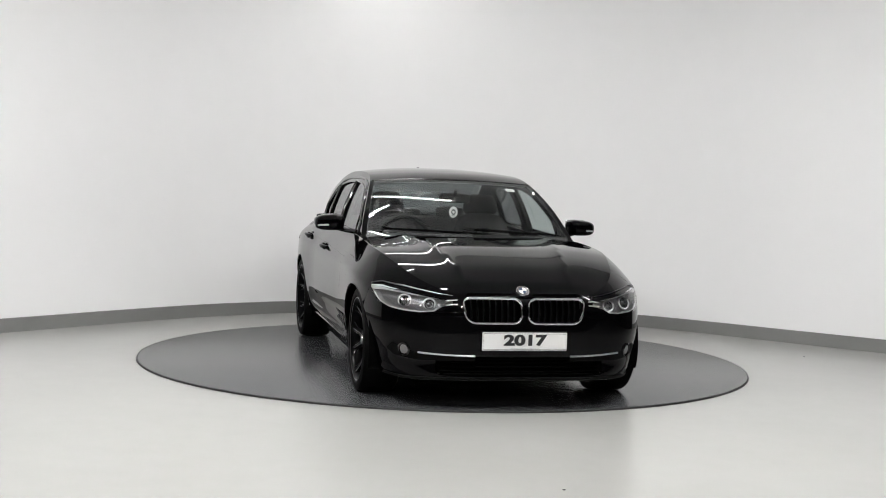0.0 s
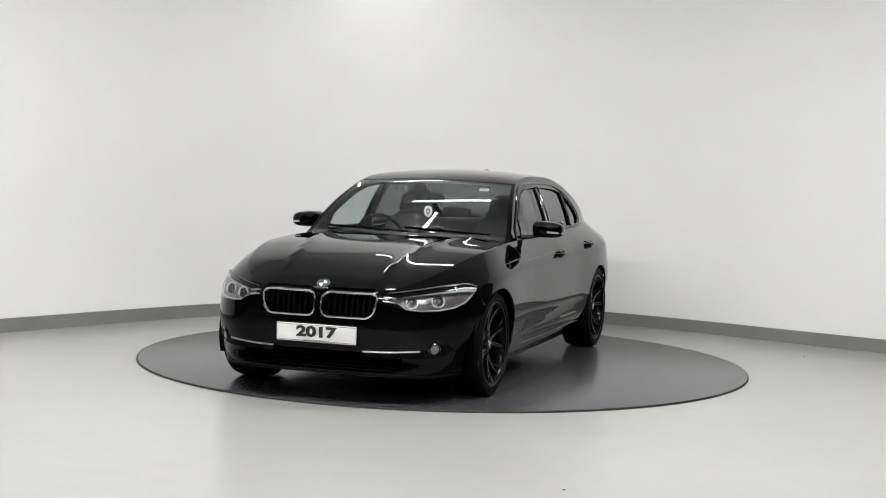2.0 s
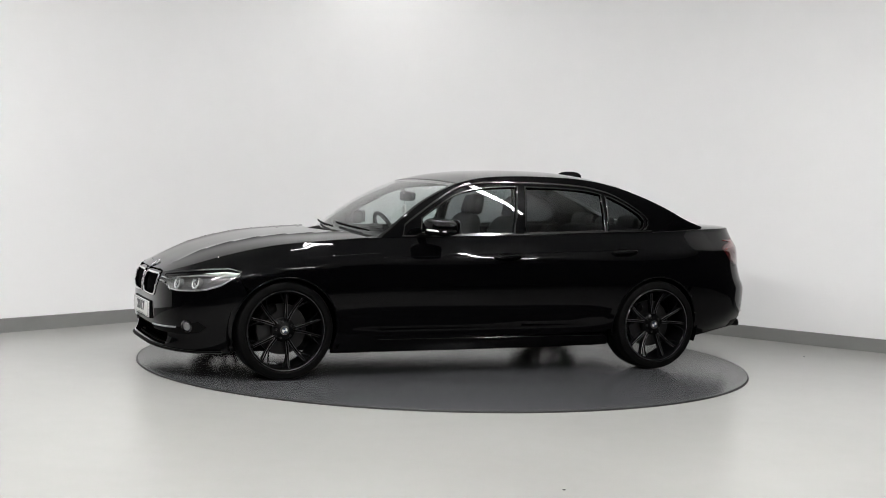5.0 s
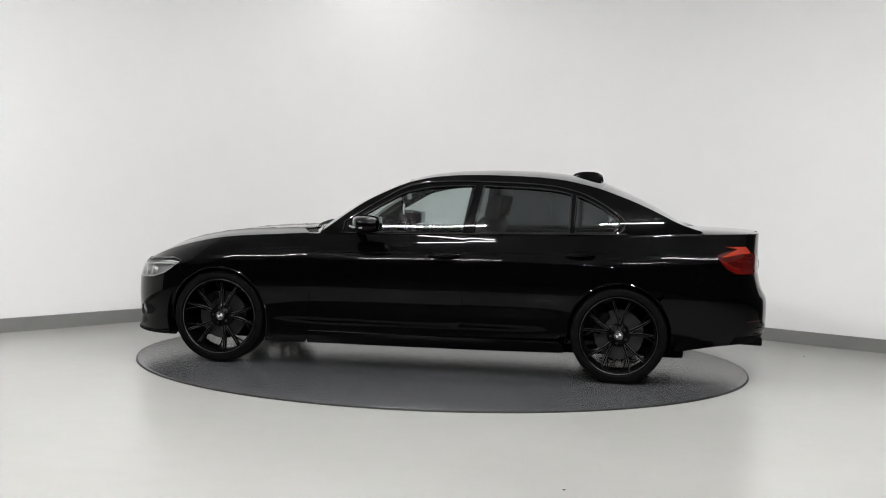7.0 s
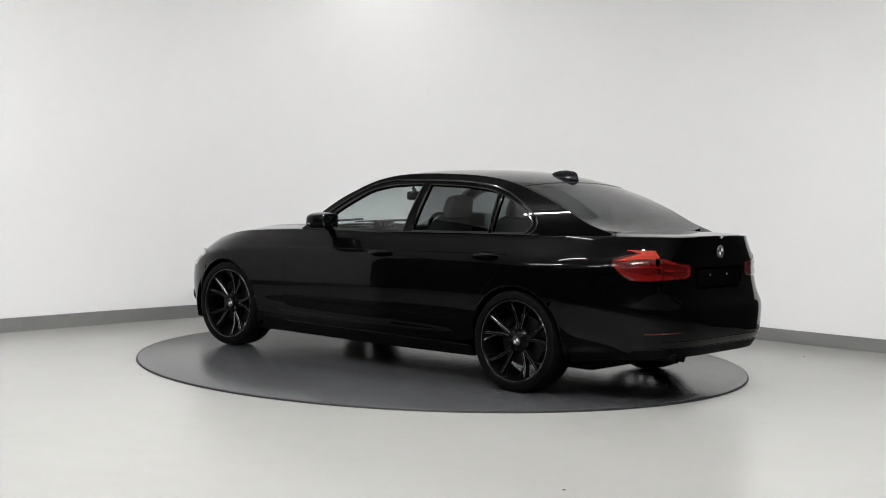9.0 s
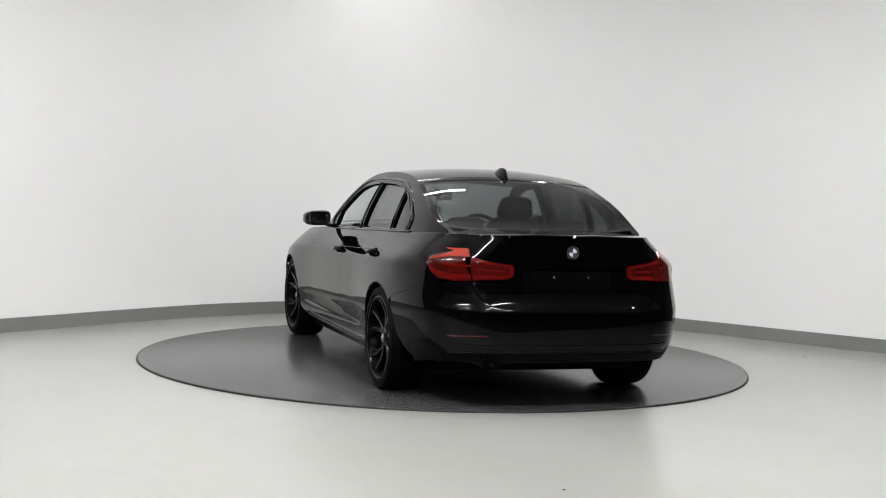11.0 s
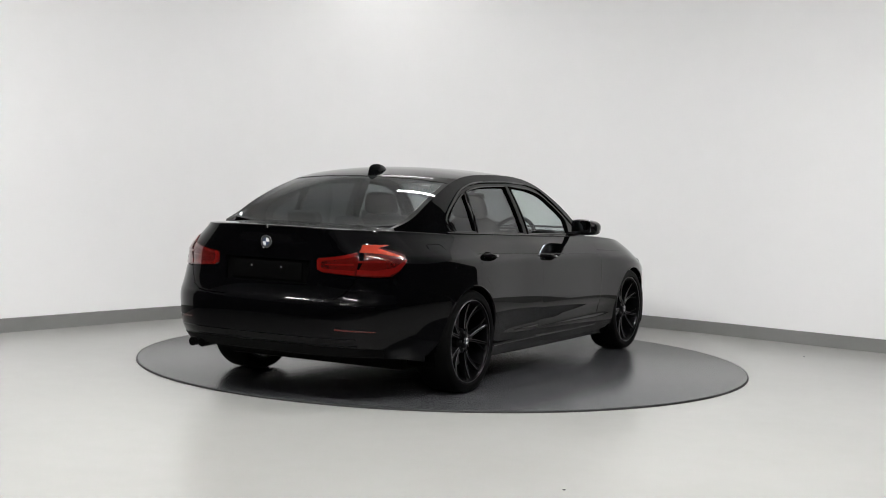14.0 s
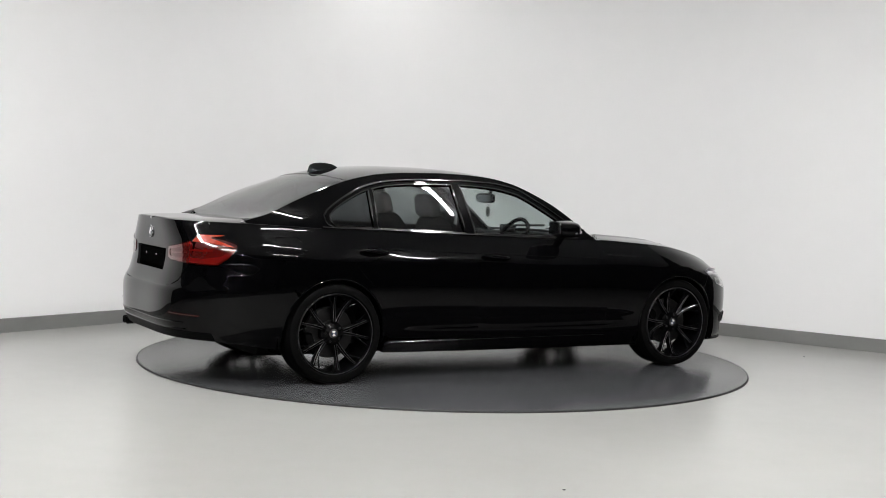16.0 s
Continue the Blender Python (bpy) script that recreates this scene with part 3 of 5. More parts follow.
# rear bumper
rb = [(a, edge_z(a, True)) for a in np.linspace(a_side(-1.76, .25), LT, 18)]
rb_l = [SIDE(x, z) for x, z in arch(-AXLE, .356) if x < -1.66 and .24 < z < .58][::-1]
top_half = [SIDE(-1.98, .6995), SIDE(-2.10, .7395), SIDE(-2.155, .757), REAR(.73, .757), REAR(.617, .757), REAR(.587, .70), REAR(.560, .655), REAR(.507, .626), REAR(.42, .615), (LT, .612)]
half = sorted([p for p in rb_l], key=lambda p: -p[1])
left = [(p[0], p[1]) for p in top_half[::-1]] + [SIDE(-1.704, .6255)] + half + rb
# the rear is laid out from centre to centre through the tail: shift the right side behind LT
wrap = lambda a, z: ring(np.where(np.asarray(a) > LT, -(2 * LT - np.asarray(a)), a), z)
right = [(2 * LT - a, z) for a, z in left]
loop = left + right[::-1]
clean = []
for p in loop:
    if not clean or math.hypot(p[0] - clean[-1][0], p[1] - clean[-1][1]) > 1e-4:
        clean.append(p)
clean.pop() if math.hypot(clean[0][0] - clean[-1][0], clean[0][1] - clean[-1][1]) < 1e-4 else None
patch("rear_bumper", wrap, clean, "paint", car, step=.028, depth=.02, sign=1)

# boot lid: rear face and top
TAIL_OUT = [REAR(.605, .950), REAR(.70, .948), SIDE(-2.172, .935), SIDE(-2.10, .915), SIDE(-2.045, .893), SIDE(-2.058, .866), SIDE(-2.105, .808), SIDE(-2.16, .770), REAR(.70, .764), REAR(.605, .770)]
TAIL_IN = [REAR(.600, .770), REAR(.40, .780), REAR(.368, .797), REAR(.362, .850), REAR(.375, .864), REAR(.48, .877), REAR(.600, .906)]
lid_l = [(LT, .618), REAR(.42, .621), REAR(.502, .632), REAR(.552, .660), REAR(.579, .703), REAR(.609, .760), REAR(.602, .766), REAR(.40, .776), REAR(.363, .795), REAR(.357, .852), REAR(.372, .869), REAR(.48, .882), REAR(.603, .911), REAR(.604, .957),
         REAR(.70, .958), SIDE(-2.166, .962)] + top_run(a_side(-2.165, 1.03), LT, 16, 0.001)
lid = lid_l + [(2 * LT - a, z) for a, z in lid_l[::-1]]
clean = []
for p in lid:
    if not clean or math.hypot(p[0] - clean[-1][0], p[1] - clean[-1][1]) > 1e-4:
        clean.append(p)
clean.pop() if math.hypot(clean[0][0] - clean[-1][0], clean[0][1] - clean[-1][1]) < 1e-4 else None
rec = [REAR(.30, .705), REAR(.315, .845)]
RECESS = [(p[0], p[1]) for p in rec] + [(2 * LT - p[0], p[1]) for p in rec[::-1]]
boot_lid = patch("boot_lid", wrap, clean, "paint", car, holes=[RECESS], step=.028, depth=.03, sign=1)
patch("plate_recess", lambda a, z: (lambda q: (q[0] + .022, q[1], q[2]))(wrap(a, z)), [(p[0] + (-.006 if p[0] < LT else .006), p[1] + d) for p, d in zip(RECESS, (-.006, .006, .006, -.006))], "void", boot_lid, step=.05, depth=0, sign=1)

ys = np.linspace(-1, 1, 41)
tail_n = int(np.argmin(abs(RIM_XYZ[:, 0] + 2.16)))
rim_tail = [(RIM_XYZ[i, 0], RIM_XYZ[i, 1] - .002) for i in range(tail_n, len(RIM_A))]
deck_edge = rim_tail + [(x, -y) for x, y in rim_tail[::-1][1:]]
SEAM = lambda x: .905 * float(rim_y(x))
seam_run = [(x, SEAM(x)) for x in np.linspace(-2.15, -1.72, 16)]
deck = deck_edge + [(x, -y) for x, y in seam_run] + [(-1.72, y) for y in np.linspace(-.62, .62, 9)] + seam_run[::-1]
patch("boot_top", boot, deck, "paint", boot_lid, step=.03, depth=.02, sign=1)
# the shoulders beside the boot lid
for sd in (1, -1):
    sh = [(x, float(rim_y(x)) - .001) for x in np.linspace(-2.148, -1.45, 18)] + [(-1.45, SEAM(-1.45) - .06)] + [(x, SEAM(x) + (.002 if x < -1.72 else -.03)) for x in np.linspace(-1.6, -2.148, 14)]
    patch("rear_shoulder", (lambda x, y: boot(x, y)) if sd > 0 else mirrored(boot), sh, "paint", car, step=.03, depth=.01, sign=sd)

# bonnet and nose panel
nose_n = [(RIM_XYZ[i, 0], RIM_XYZ[i, 1]) for i in range(0, FRONT_N + 1)]
seam_x = lambda y: 2.078 - .10 * (abs(y) / .6) ** 2.2
cut_y = [y for y in np.linspace(0, .9, 181) if y < float(rim_y(seam_x(y))) - .004]
y_end = cut_y[-1]
nose_edge = [(x, y) for x, y in nose_n if x > seam_x(y_end) and y > 0.01]
nose = [(seam_x(y), y) for y in np.linspace(-y_end, y_end, 31)] + [(x, y) for x, y in nose_edge[::-1]] + [(x, -y) for x, y in nose_edge]
patch("nose_panel", bonnet, nose, "paint", car, step=.025, depth=.01, sign=1)
bon_edge = [(x, y - .004) for x, y in nose_n if x < seam_x(y_end) - .006 and x > .86]
back_x = lambda y: .965 - .20 * (abs(y) / .80) ** 2
bon = [(seam_x(y) - .005, y) for y in np.linspace(-y_end + .004, y_end - .004, 31)] + bon_edge + [(back_x(y), y) for y in np.linspace(.73, -.73, 31)] + [(x, -y) for x, y in bon_edge[::-1]]
patch("bonnet", bonnet, bon, "paint", car, step=.03, depth=.02, sign=1)
cowl = [(back_x(y) + .02, y) for y in np.linspace(-.75, .75, 31)] + [(.60 - .0 * y, y) for y in np.linspace(.74, -.74, 31)]
patch("cowl", lambda x, y: (x, y, bonnet(x, y)[2] - .034), cowl, "plastic", car, step=.05, depth=0, sign=1, label="matt black plastic cowl under the windscreen")
for sd in (1, -1):
    gus = [(x, float(rim_y(x)) - .002) for x in np.linspace(.97, .55, 10)] + [(.55, .66), (.97, .735)]
    patch("cowl_corner", bonnet if sd > 0 else mirrored(bonnet), gus, "paint", car, step=.04, depth=.004, sign=sd, lift=-.004)

# cabin sides with window openings
DLO_TOP = curve((.60, .985), (.45, 1.088), (.28, 1.197), (.085, 1.296), (-.113, 1.329), (-.38, 1.338), (-.70, 1.335), (-.91, 1.322), (-1.11, 1.280), (-1.21, 1.237), (-1.312, 1.179),
                (-1.394, 1.122), (-1.45, 1.07))
win_low = lambda x: float(z_top(x)) + .016
pane_top = lambda x: float(DLO_TOP(x)) - .030 - .010 * min(max((x + .35) / .4, 0), 1)
F_WIN = [(.425, win_low(.425))] + [(x, pane_top(x)) for x in np.linspace(.405, -.365, 26)] + [(-.295, win_low(-.295))]
R_WIN = [(-.375, win_low(-.375)), (-.428, pane_top(-.428))] + [(x, pane_top(x)) for x in np.linspace(-.47, -1.045, 18)] + [(-1.040, win_low(-1.04))]
Q_WIN = [(-1.068, win_low(-1.068)), (-1.080, pane_top(-1.080))] + [(x, pane_top(x)) for x in np.linspace(-1.11, -1.345, 12)] + [(-1.378, 1.092), (-1.384, 1.068), (-1.370, 1.040), (-1.338, win_low(-1.338))]
DLO = [(.555, win_low(.555) - .004)] + [(x, float(DLO_TOP(x))) for x in np.linspace(.54, -1.40, 48)] + [(-1.418, 1.090), (-1.418, 1.058), (-1.400, 1.028), (-1.362, win_low(-1.36) - .004)]
side_low = [(x, float(z_top(x)) + .0015) for x in np.linspace(.712, -1.93, 50)]
side_up = [(x, float(z_rail(x)) - .001) for x in np.linspace(-1.95, .714, 60)]
for sd in (1, -1):
    f = cabin_side if sd > 0 else cabin_right
    cab = patch("cabin_frame", f, side_low + side_up, "paint", car, holes=[F_WIN, R_WIN, Q_WIN], step=.03, depth=.03, sign=-sd)
    for nm, w, g in (("front_side_window", F_WIN, "side"), ("rear_side_window", R_WIN, "privacy"), ("quarter_window", Q_WIN, "privacy")):
        ob = patch(nm, f, w, g, car, step=.06, depth=0, sign=-sd, lift=-.010)
        ob.visible_shadow = False
    for w in (F_WIN, R_WIN, Q_WIN):
        pts = [Vector(map(float, f(np.float64(x), np.float64(z)))) for x, z in dense(w, .04)]
        part("window_seal", tube(pts, .0075, 6, closed=True), "gloss", cab, "glossy black window trim")
    pts = [Vector(map(float, f(np.float64(x), np.float64(z)))) + Vector((0, sd * .002, 0)) for x, z in DLO]
    part("window_surround", tube(pts, .0085, 8), "gloss", cab, "gloss black trim round the side windows")
    belt = [Vector(map(float, f(np.float64(x), z_top(x) + .008))) + Vector((0, sd * .004, 0)) for x in np.linspace(.57, -1.44, 40)]
    part("belt_trim", tube(belt, .007, 6), "gloss", cab, "gloss black belt line trim")

# windscreen, roof, rear window
scr = lambda v0, u0, u1: [(u0, v) for v in np.linspace(-v0, v0, 25)] + [(u, v0) for u in np.linspace(u0, u1, 10)][1:-1] + [(u1, v) for v in np.linspace(v0, -v0, 25)] + [(u, -v0) for u in np.linspace(u1, u0, 10)][1:-1]
W_U, R_U, B_U = (.72, .105), (.1025, -1.2225), (-1.225, -1.86)
ws = patch("windscreen", cabin_top, scr(.955, *W_U), "screen", car, step=.06, depth=0, sign=1)
rw = patch("rear_window", cabin_top, scr(.945, *B_U), "rear", car, step=.06, depth=0, sign=1)
ws.visible_shadow = rw.visible_shadow = False
roof = patch("roof", cabin_top, scr(.998, *R_U), "paint", car, step=.035, depth=.02, sign=1)
for nm, (u0, u1), v0 in (("windscreen_pillar", W_U, .958), ("rear_pillar", (B_U[0], -1.95), .948)):
    for sd in (1, -1):
        o = [(u, v0) for u in np.linspace(u0 + (.03 if u0 > 0 else 0), u1, 24)] + [(u, .999) for u in np.linspace(u1, u0 + (.03 if u0 > 0 else 0), 24)]
        patch(nm, cabin_top if sd > 0 else mirrored(cabin_top), o, "paint", car, step=.03, depth=.02, sign=sd)
frit = lambda u0, u1, w: patch("glass_border", cabin_top, [(u0, v) for v in np.linspace(-.95, .95, 21)] + [(u1, v) for v in np.linspace(.95, -.95, 21)], "ink", w, step=.06, depth=0, sign=1, lift=-.005, label="black printed glass border")
frit(W_U[0], W_U[0] - .03, ws)
frit(W_U[1] + .03, W_U[1], ws)
frit(B_U[0], B_U[0] - .03, rw)
frit(B_U[1] + .03, B_U[1], rw)
pts = [Vector(map(float, cabin_top(W_U[1] - .003, v))) + Vector((0, 0, -.003)) for v in np.linspace(-.98, .98, 31)]
part("header_seal", tube(pts, .006, 6), "gloss", ws)
pts = [Vector(map(float, cabin_top(B_U[0] + .003, v))) + Vector((0, 0, -.003)) for v in np.linspace(-.98, .98, 31)]
part("header_seal", tube(pts, .006, 6), "gloss", rw)

# dark sheets added behind the panels to black the gaps, and the dark underbody
inner = lambda a, z: ring(a, z, .085)
def liner_outline(a0, a1):
    return [(a, edge_z(a, True) + .03) for a in np.linspace(a0, a1, 20)] + [(a, float(np.interp(a, RIM_A, RIM_Z)) - .06) for a in np.linspace(a1, a0, 20)]
for sd in (1, -1):
    f = inner if sd > 0 else mirrored(inner)
    for x0, x1 in ((2.3, 1.79), (1.02, -1.01), (-1.79, -2.6)):
        patch("inner_shell", f, liner_outline(a_side(x0, .5), a_side(x1, .5)), "void", car, step=.08, depth=0, sign=sd)
part("underbody", box(-1.85, 1.75, -.66, .66, .165, .24, .02), "plastic", car)
for a0, a1, nm in ((-a_side(1.72, .2), a_side(1.72, .2), "undertray"), (a_side(-1.84, .25), 2 * LT - a_side(-1.84, .25), "rear_undertray")):
    bm = bmesh.new()
    lo, hi = [], []
    for a in np.linspace(a0, a1, 50):
        aa = float(a if a <= LT else -(2 * LT - a))
        z = edge_z(abs(aa), True)
        q = ring(aa, z, .035)
        lo.append(bm.verts.new((float(q[0]), float(q[1]), z + .012)))
        hi.append(bm.verts.new((float(q[0]), float(q[1]), z + .035)))
    bm.faces.new(lo)
    bm.faces.new(hi)
    for k in range(50):
        bm.faces.new((lo[k], lo[(k + 1) % 50], hi[(k + 1) % 50], hi[k]))
    bmesh.ops.recalc_face_normals(bm, faces=bm.faces)
    part(nm, bm, "plastic", car)
part("firewall", box(.92, 1.0, -.72, .72, .24, .86, .01), "void", car)
part("boot_wall", box(-1.72, -1.66, -.72, .72, .24, .98, .01), "void", car)
for cx in (AXLE, -AXLE):
    for sd in (1, -1):
        bm = bmesh.new()
        rows = []
        for w in np.linspace(radians(-20), radians(200), 30):
            c, s = cx + .385 * math.cos(w), HUB_Z + .385 * math.sin(w)
            rows.append([bm.verts.new((c, sd * y, max(s, .17))) for y in (.50, .86)])
        for p, q in zip(rows, rows[1:]):
            bm.faces.new((p[0], p[1], q[1], q[0]))
        bm.faces.new([r[0] for r in rows])
        part("wheel_well", bm, "void", car)

# ---------------------------------------------------------------- the car's fittings
def on_ring(a, z, off=0.0):
    """A point of the side wall and the turn that sets local z along its normal and local y upright."""
    p = Vector(map(float, ring(a, z, off)))
    e = .004
    du = Vector(map(float, ring(a + e, z, off))) - Vector(map(float, ring(a - e, z, off)))
    dv = Vector(map(float, ring(a, z + e, off))) - Vector(map(float, ring(a, z - e, off)))
    n = dv.cross(du).normalized() if a >= 0 else du.cross(dv).normalized()
    if n.dot(p - Vector((p.x * .5, 0, p.z))) < 0:
        n = -n
    y = (Vector((0, 0, 1)) - n * n.z).normalized()
    x = y.cross(n)
    m = Matrix((x, y, n)).transposed().to_4x4()
    m.translation = p
    return m


def placed(ob, m):
    ob.matrix_basis = m
    return ob


def roundel(parent, m, r):
    """A round enamel badge: a dark ring with four plain quarters, two white and two blue."""
    b = placed(part("badge", turn([(r * .05, -.006), (r, -.006), (r, .002), (r * .97, .004), (r * .94, .003), (.001, .003)], 40, "Z"), "chrome", parent, "round enamel badge with chrome edge"), m)
    part("badge_ring", turn([(r * .90, .0032), (r * .90, .0048), (r * .62, .0048), (r * .62, .0032)], 40, "Z", close=True), "ink", b, "black enamel ring")
    for k in range(4):
        bm = bmesh.new()
        arc = [(0, 0)] + [(r * .58 * math.cos(radians(90 * k + 9 * i)), r * .58 * math.sin(radians(90 * k + 9 * i))) for i in range(11)]
        lo, hi = [bm.verts.new((x, y, .003)) for x, y in arc], [bm.verts.new((x, y, .0052)) for x, y in arc]
        bm.faces.new(hi)
        for i in range(len(arc)):
            j = (i + 1) % len(arc)
            bm.faces.new((lo[i], lo[j], hi[j], hi[i]))
        part("badge_quarter", bm, "blue" if k % 2 else "white", b)
    return b


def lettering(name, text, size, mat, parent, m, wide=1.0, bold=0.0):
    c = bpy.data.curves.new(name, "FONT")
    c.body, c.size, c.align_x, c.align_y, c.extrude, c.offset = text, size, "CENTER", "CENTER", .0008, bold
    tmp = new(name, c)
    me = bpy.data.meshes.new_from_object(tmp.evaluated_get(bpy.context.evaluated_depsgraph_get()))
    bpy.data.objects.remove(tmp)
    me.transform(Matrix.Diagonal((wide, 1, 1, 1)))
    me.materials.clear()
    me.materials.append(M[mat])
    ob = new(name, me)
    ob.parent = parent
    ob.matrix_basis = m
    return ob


ring_off = lambda off: (lambda a, z: ring(a, z, off))
side_of = lambda f, sd: f if sd > 0 else mirrored(f)
loop3 = lambda lp, off, sd: [Vector(map(float, side_of(ring_off(off), sd)(np.float64(a), np.float64(z)))) for a, z in lp]


def open_run(pts, step):
    """The points of an open line, filled in to the step."""
    out = []
    for (x0, y0), (x1, y1) in zip(pts, pts[1:]):
        n = max(1, int(math.hypot(x1 - x0, y1 - y0) / step + .5))
        out += [(x0 + (x1 - x0) * k / n, y0 + (y1 - y0) * k / n) for k in range(n)]
    return out + [pts[-1]]


def headlight(sd):
    lamp = patch("headlight", side_of(ring, sd), LAMP, "lens", car, step=.03, depth=0, sign=sd, lift=.0015, label="clear swept-back headlight with twin round lamps")
    lamp.visible_shadow = False
    patch("lamp_housing", side_of(ring_off(.055), sd), LAMP, "lamp_bowl", lamp, step=.03, depth=-.052, sign=sd, label="dark grey lamp housing")
    part("light_bar", tube(loop3([(a, z - .003) for a, z in open_run(LAMP[1:7], .03)], .014, sd), lambda t: .004 + .009 * t, 8, flat=1.2), "ring", lamp, "white upper light bar")
    part("lower_trim", tube(loop3([(a, z + .008) for a, z in open_run(LAMP[7:14], .03)], .010, sd), .0028, 8), "ring", lamp, "pale lower light guide")
    for y, z, r, off in ((.565, .618, .037, .024), (.700, .630, .040, .022)):
        m = on_ring(a_front(y, z), z, off)
        # the lamps all face straight ahead, leaning a little outwards
        n = (m.to_3x3() @ Vector((0, 0, 1)) + Vector((1.2, 0, 0))).normalized()
        q = n.to_track_quat("Z", "Y").to_matrix().to_4x4()
        q.translation = m.translation - n * .012
        if sd < 0:
            q = Matrix.Diagonal((1, -1, 1, 1)) @ q @ Matrix.Diagonal((1, -1, 1, 1))
        arc = [(r * .92 * math.cos(w), r * .92 * math.sin(w), .004) for w in np.linspace(radians(148), radians(392), 28)]
        placed(part("lamp_ring", tube(arc, lambda t: .0062 - .0022 * abs(2 * t - 1), 8), "ring", lamp, "white light guide, open at the top"), q)
        placed(part("lamp_barrel", turn([(r * .84, .0), (r * .88, .004), (r * .88, -.03), (r * .80, -.03)], 36, "Z", close=True), "lamp_bowl", lamp), q)
        placed(part("reflector_bowl", turn([(.004, -.03), (r * .35, -.028), (r * .62, -.018), (r * .79, .002), (r * .79, -.002), (r * .6, -.024), (.004, -.036)], 36, "Z"), "reflector", lamp, "silver reflector bowl"), q)
        placed(part("projector", pillow((0, 0, -.012), (r * .42, r * .42, .016), 1, 1, 20, 10), "fog", lamp, "dark projector lens"), q)
    # chrome bridge towards the grille
    for z0 in (.648, .624):
        part("bridge_trim", tube(loop3([FRONT(.402, z0), FRONT(.43, z0 - .001), FRONT(.47, z0 - .002 if z0 > .65 else z0 - .006)], -.001, sd), .0042, 6), "satin", lamp)


def kidney(sd):
    lp = KIDNEY if sd > 0 else flip_loop(KIDNEY)
    frame = part("grille_frame", tube([Vector(map(float, ring(a, z, -.003))) for a, z in dense(lp, .02)], .0062, 8, closed=True, flat=1.2), "chrome", car, "chrome-edged rounded grille opening")
    patch("grille_back", ring_off(.06), lp, "void", frame, step=.05, depth=-.058, sign=1)
    for k in range(9):
        y = sd * (.058 + .0375 * k)
        zs = np.linspace(.522, .650, 6)
        bm = bmesh.new()
        rows = []
        for z in zs:
            x, yy, zz = map(float, ring(a_front(y, z), z, .016))
            w, d = .0045, .022
            rows.append([bm.verts.new(v) for v in ((x - d, yy - w, zz), (x, yy - w * .6, zz), (x + .002, yy, zz), (x, yy + w * .6, zz), (x - d, yy + w, zz))])
        for p, q in zip(rows, rows[1:]):
            for i in range(4):
                bm.faces.new((p[i], p[i + 1], q[i + 1], q[i]))
        bm.faces.new(rows[-1])
        bm.faces.new(rows[0])
        bmesh.ops.recalc_face_normals(bm, faces=bm.faces)
        part("slat", bm, "plastic", frame)


def tail_light(sd):
    f = side_of(ring, sd)
    outer = patch("tail_light", f, TAIL_OUT, "dark_red", car, step=.025, depth=.02, sign=sd, lift=.002, label="red wrap-round tail light")
    top = [REAR(.610, 0.949), REAR(.70, 0.947), SIDE(-2.185, 0.932), SIDE(-2.110, 0.898), SIDE(-2.065, 0.878), SIDE(-2.135, 0.888), REAR(.70, 0.900), REAR(.610, 0.906)]
    patch("upper_lens", f, top, "amber", outer, step=.025, depth=.003, sign=sd, lift=.005, label="orange-red upper lens")
    low = [REAR(.610, 0.806), REAR(.70, 0.802), SIDE(-2.145, 0.820), SIDE(-2.057, 0.870), SIDE(-2.065, 0.852), SIDE(-2.118, 0.802), SIDE(-2.178, 0.772), REAR(.70, 0.770), REAR(.610, 0.776)]
    patch("lower_lens", f, low, "red", outer, step=.025, depth=.003, sign=sd, lift=.005, label="bright red lower light bar")
    mid = [REAR(.612, 0.846), REAR(.70, 0.848), REAR(.74, 0.850), REAR(.74, 0.862), REAR(.70, 0.860), REAR(.612, 0.858)]
    patch("light_bar", f, mid, "red", outer, step=.02, depth=.003, sign=sd, lift=.004)
    inner_l = patch("boot_light", f, TAIL_IN, "dark_red", boot_lid, step=.025, depth=.02, sign=sd, lift=.002, label="red inner tail light on the boot lid")
    b1 = [REAR(.598, 0.799), REAR(.41, 0.802), REAR(.392, 0.812), REAR(.392, 0.840), REAR(.405, 0.850), REAR(.48, 0.858), REAR(.598, 0.882),
          REAR(.598, 0.905), REAR(.48, 0.875), REAR(.378, 0.863), REAR(.367, 0.850), REAR(.369, 0.796), REAR(.402, 0.784), REAR(.598, 0.774)]
    patch("light_frame", f, b1, "red", inner_l, step=.02, depth=.003, sign=sd, lift=.005, label="bright red light bar round the edge")
    b2 = [REAR(.592, 0.830), REAR(.42, 0.824), REAR(.42, 0.832), REAR(.592, 0.840)]
    patch("light_bar", f, b2, "red", inner_l, step=.02, depth=.002, sign=sd, lift=.004)


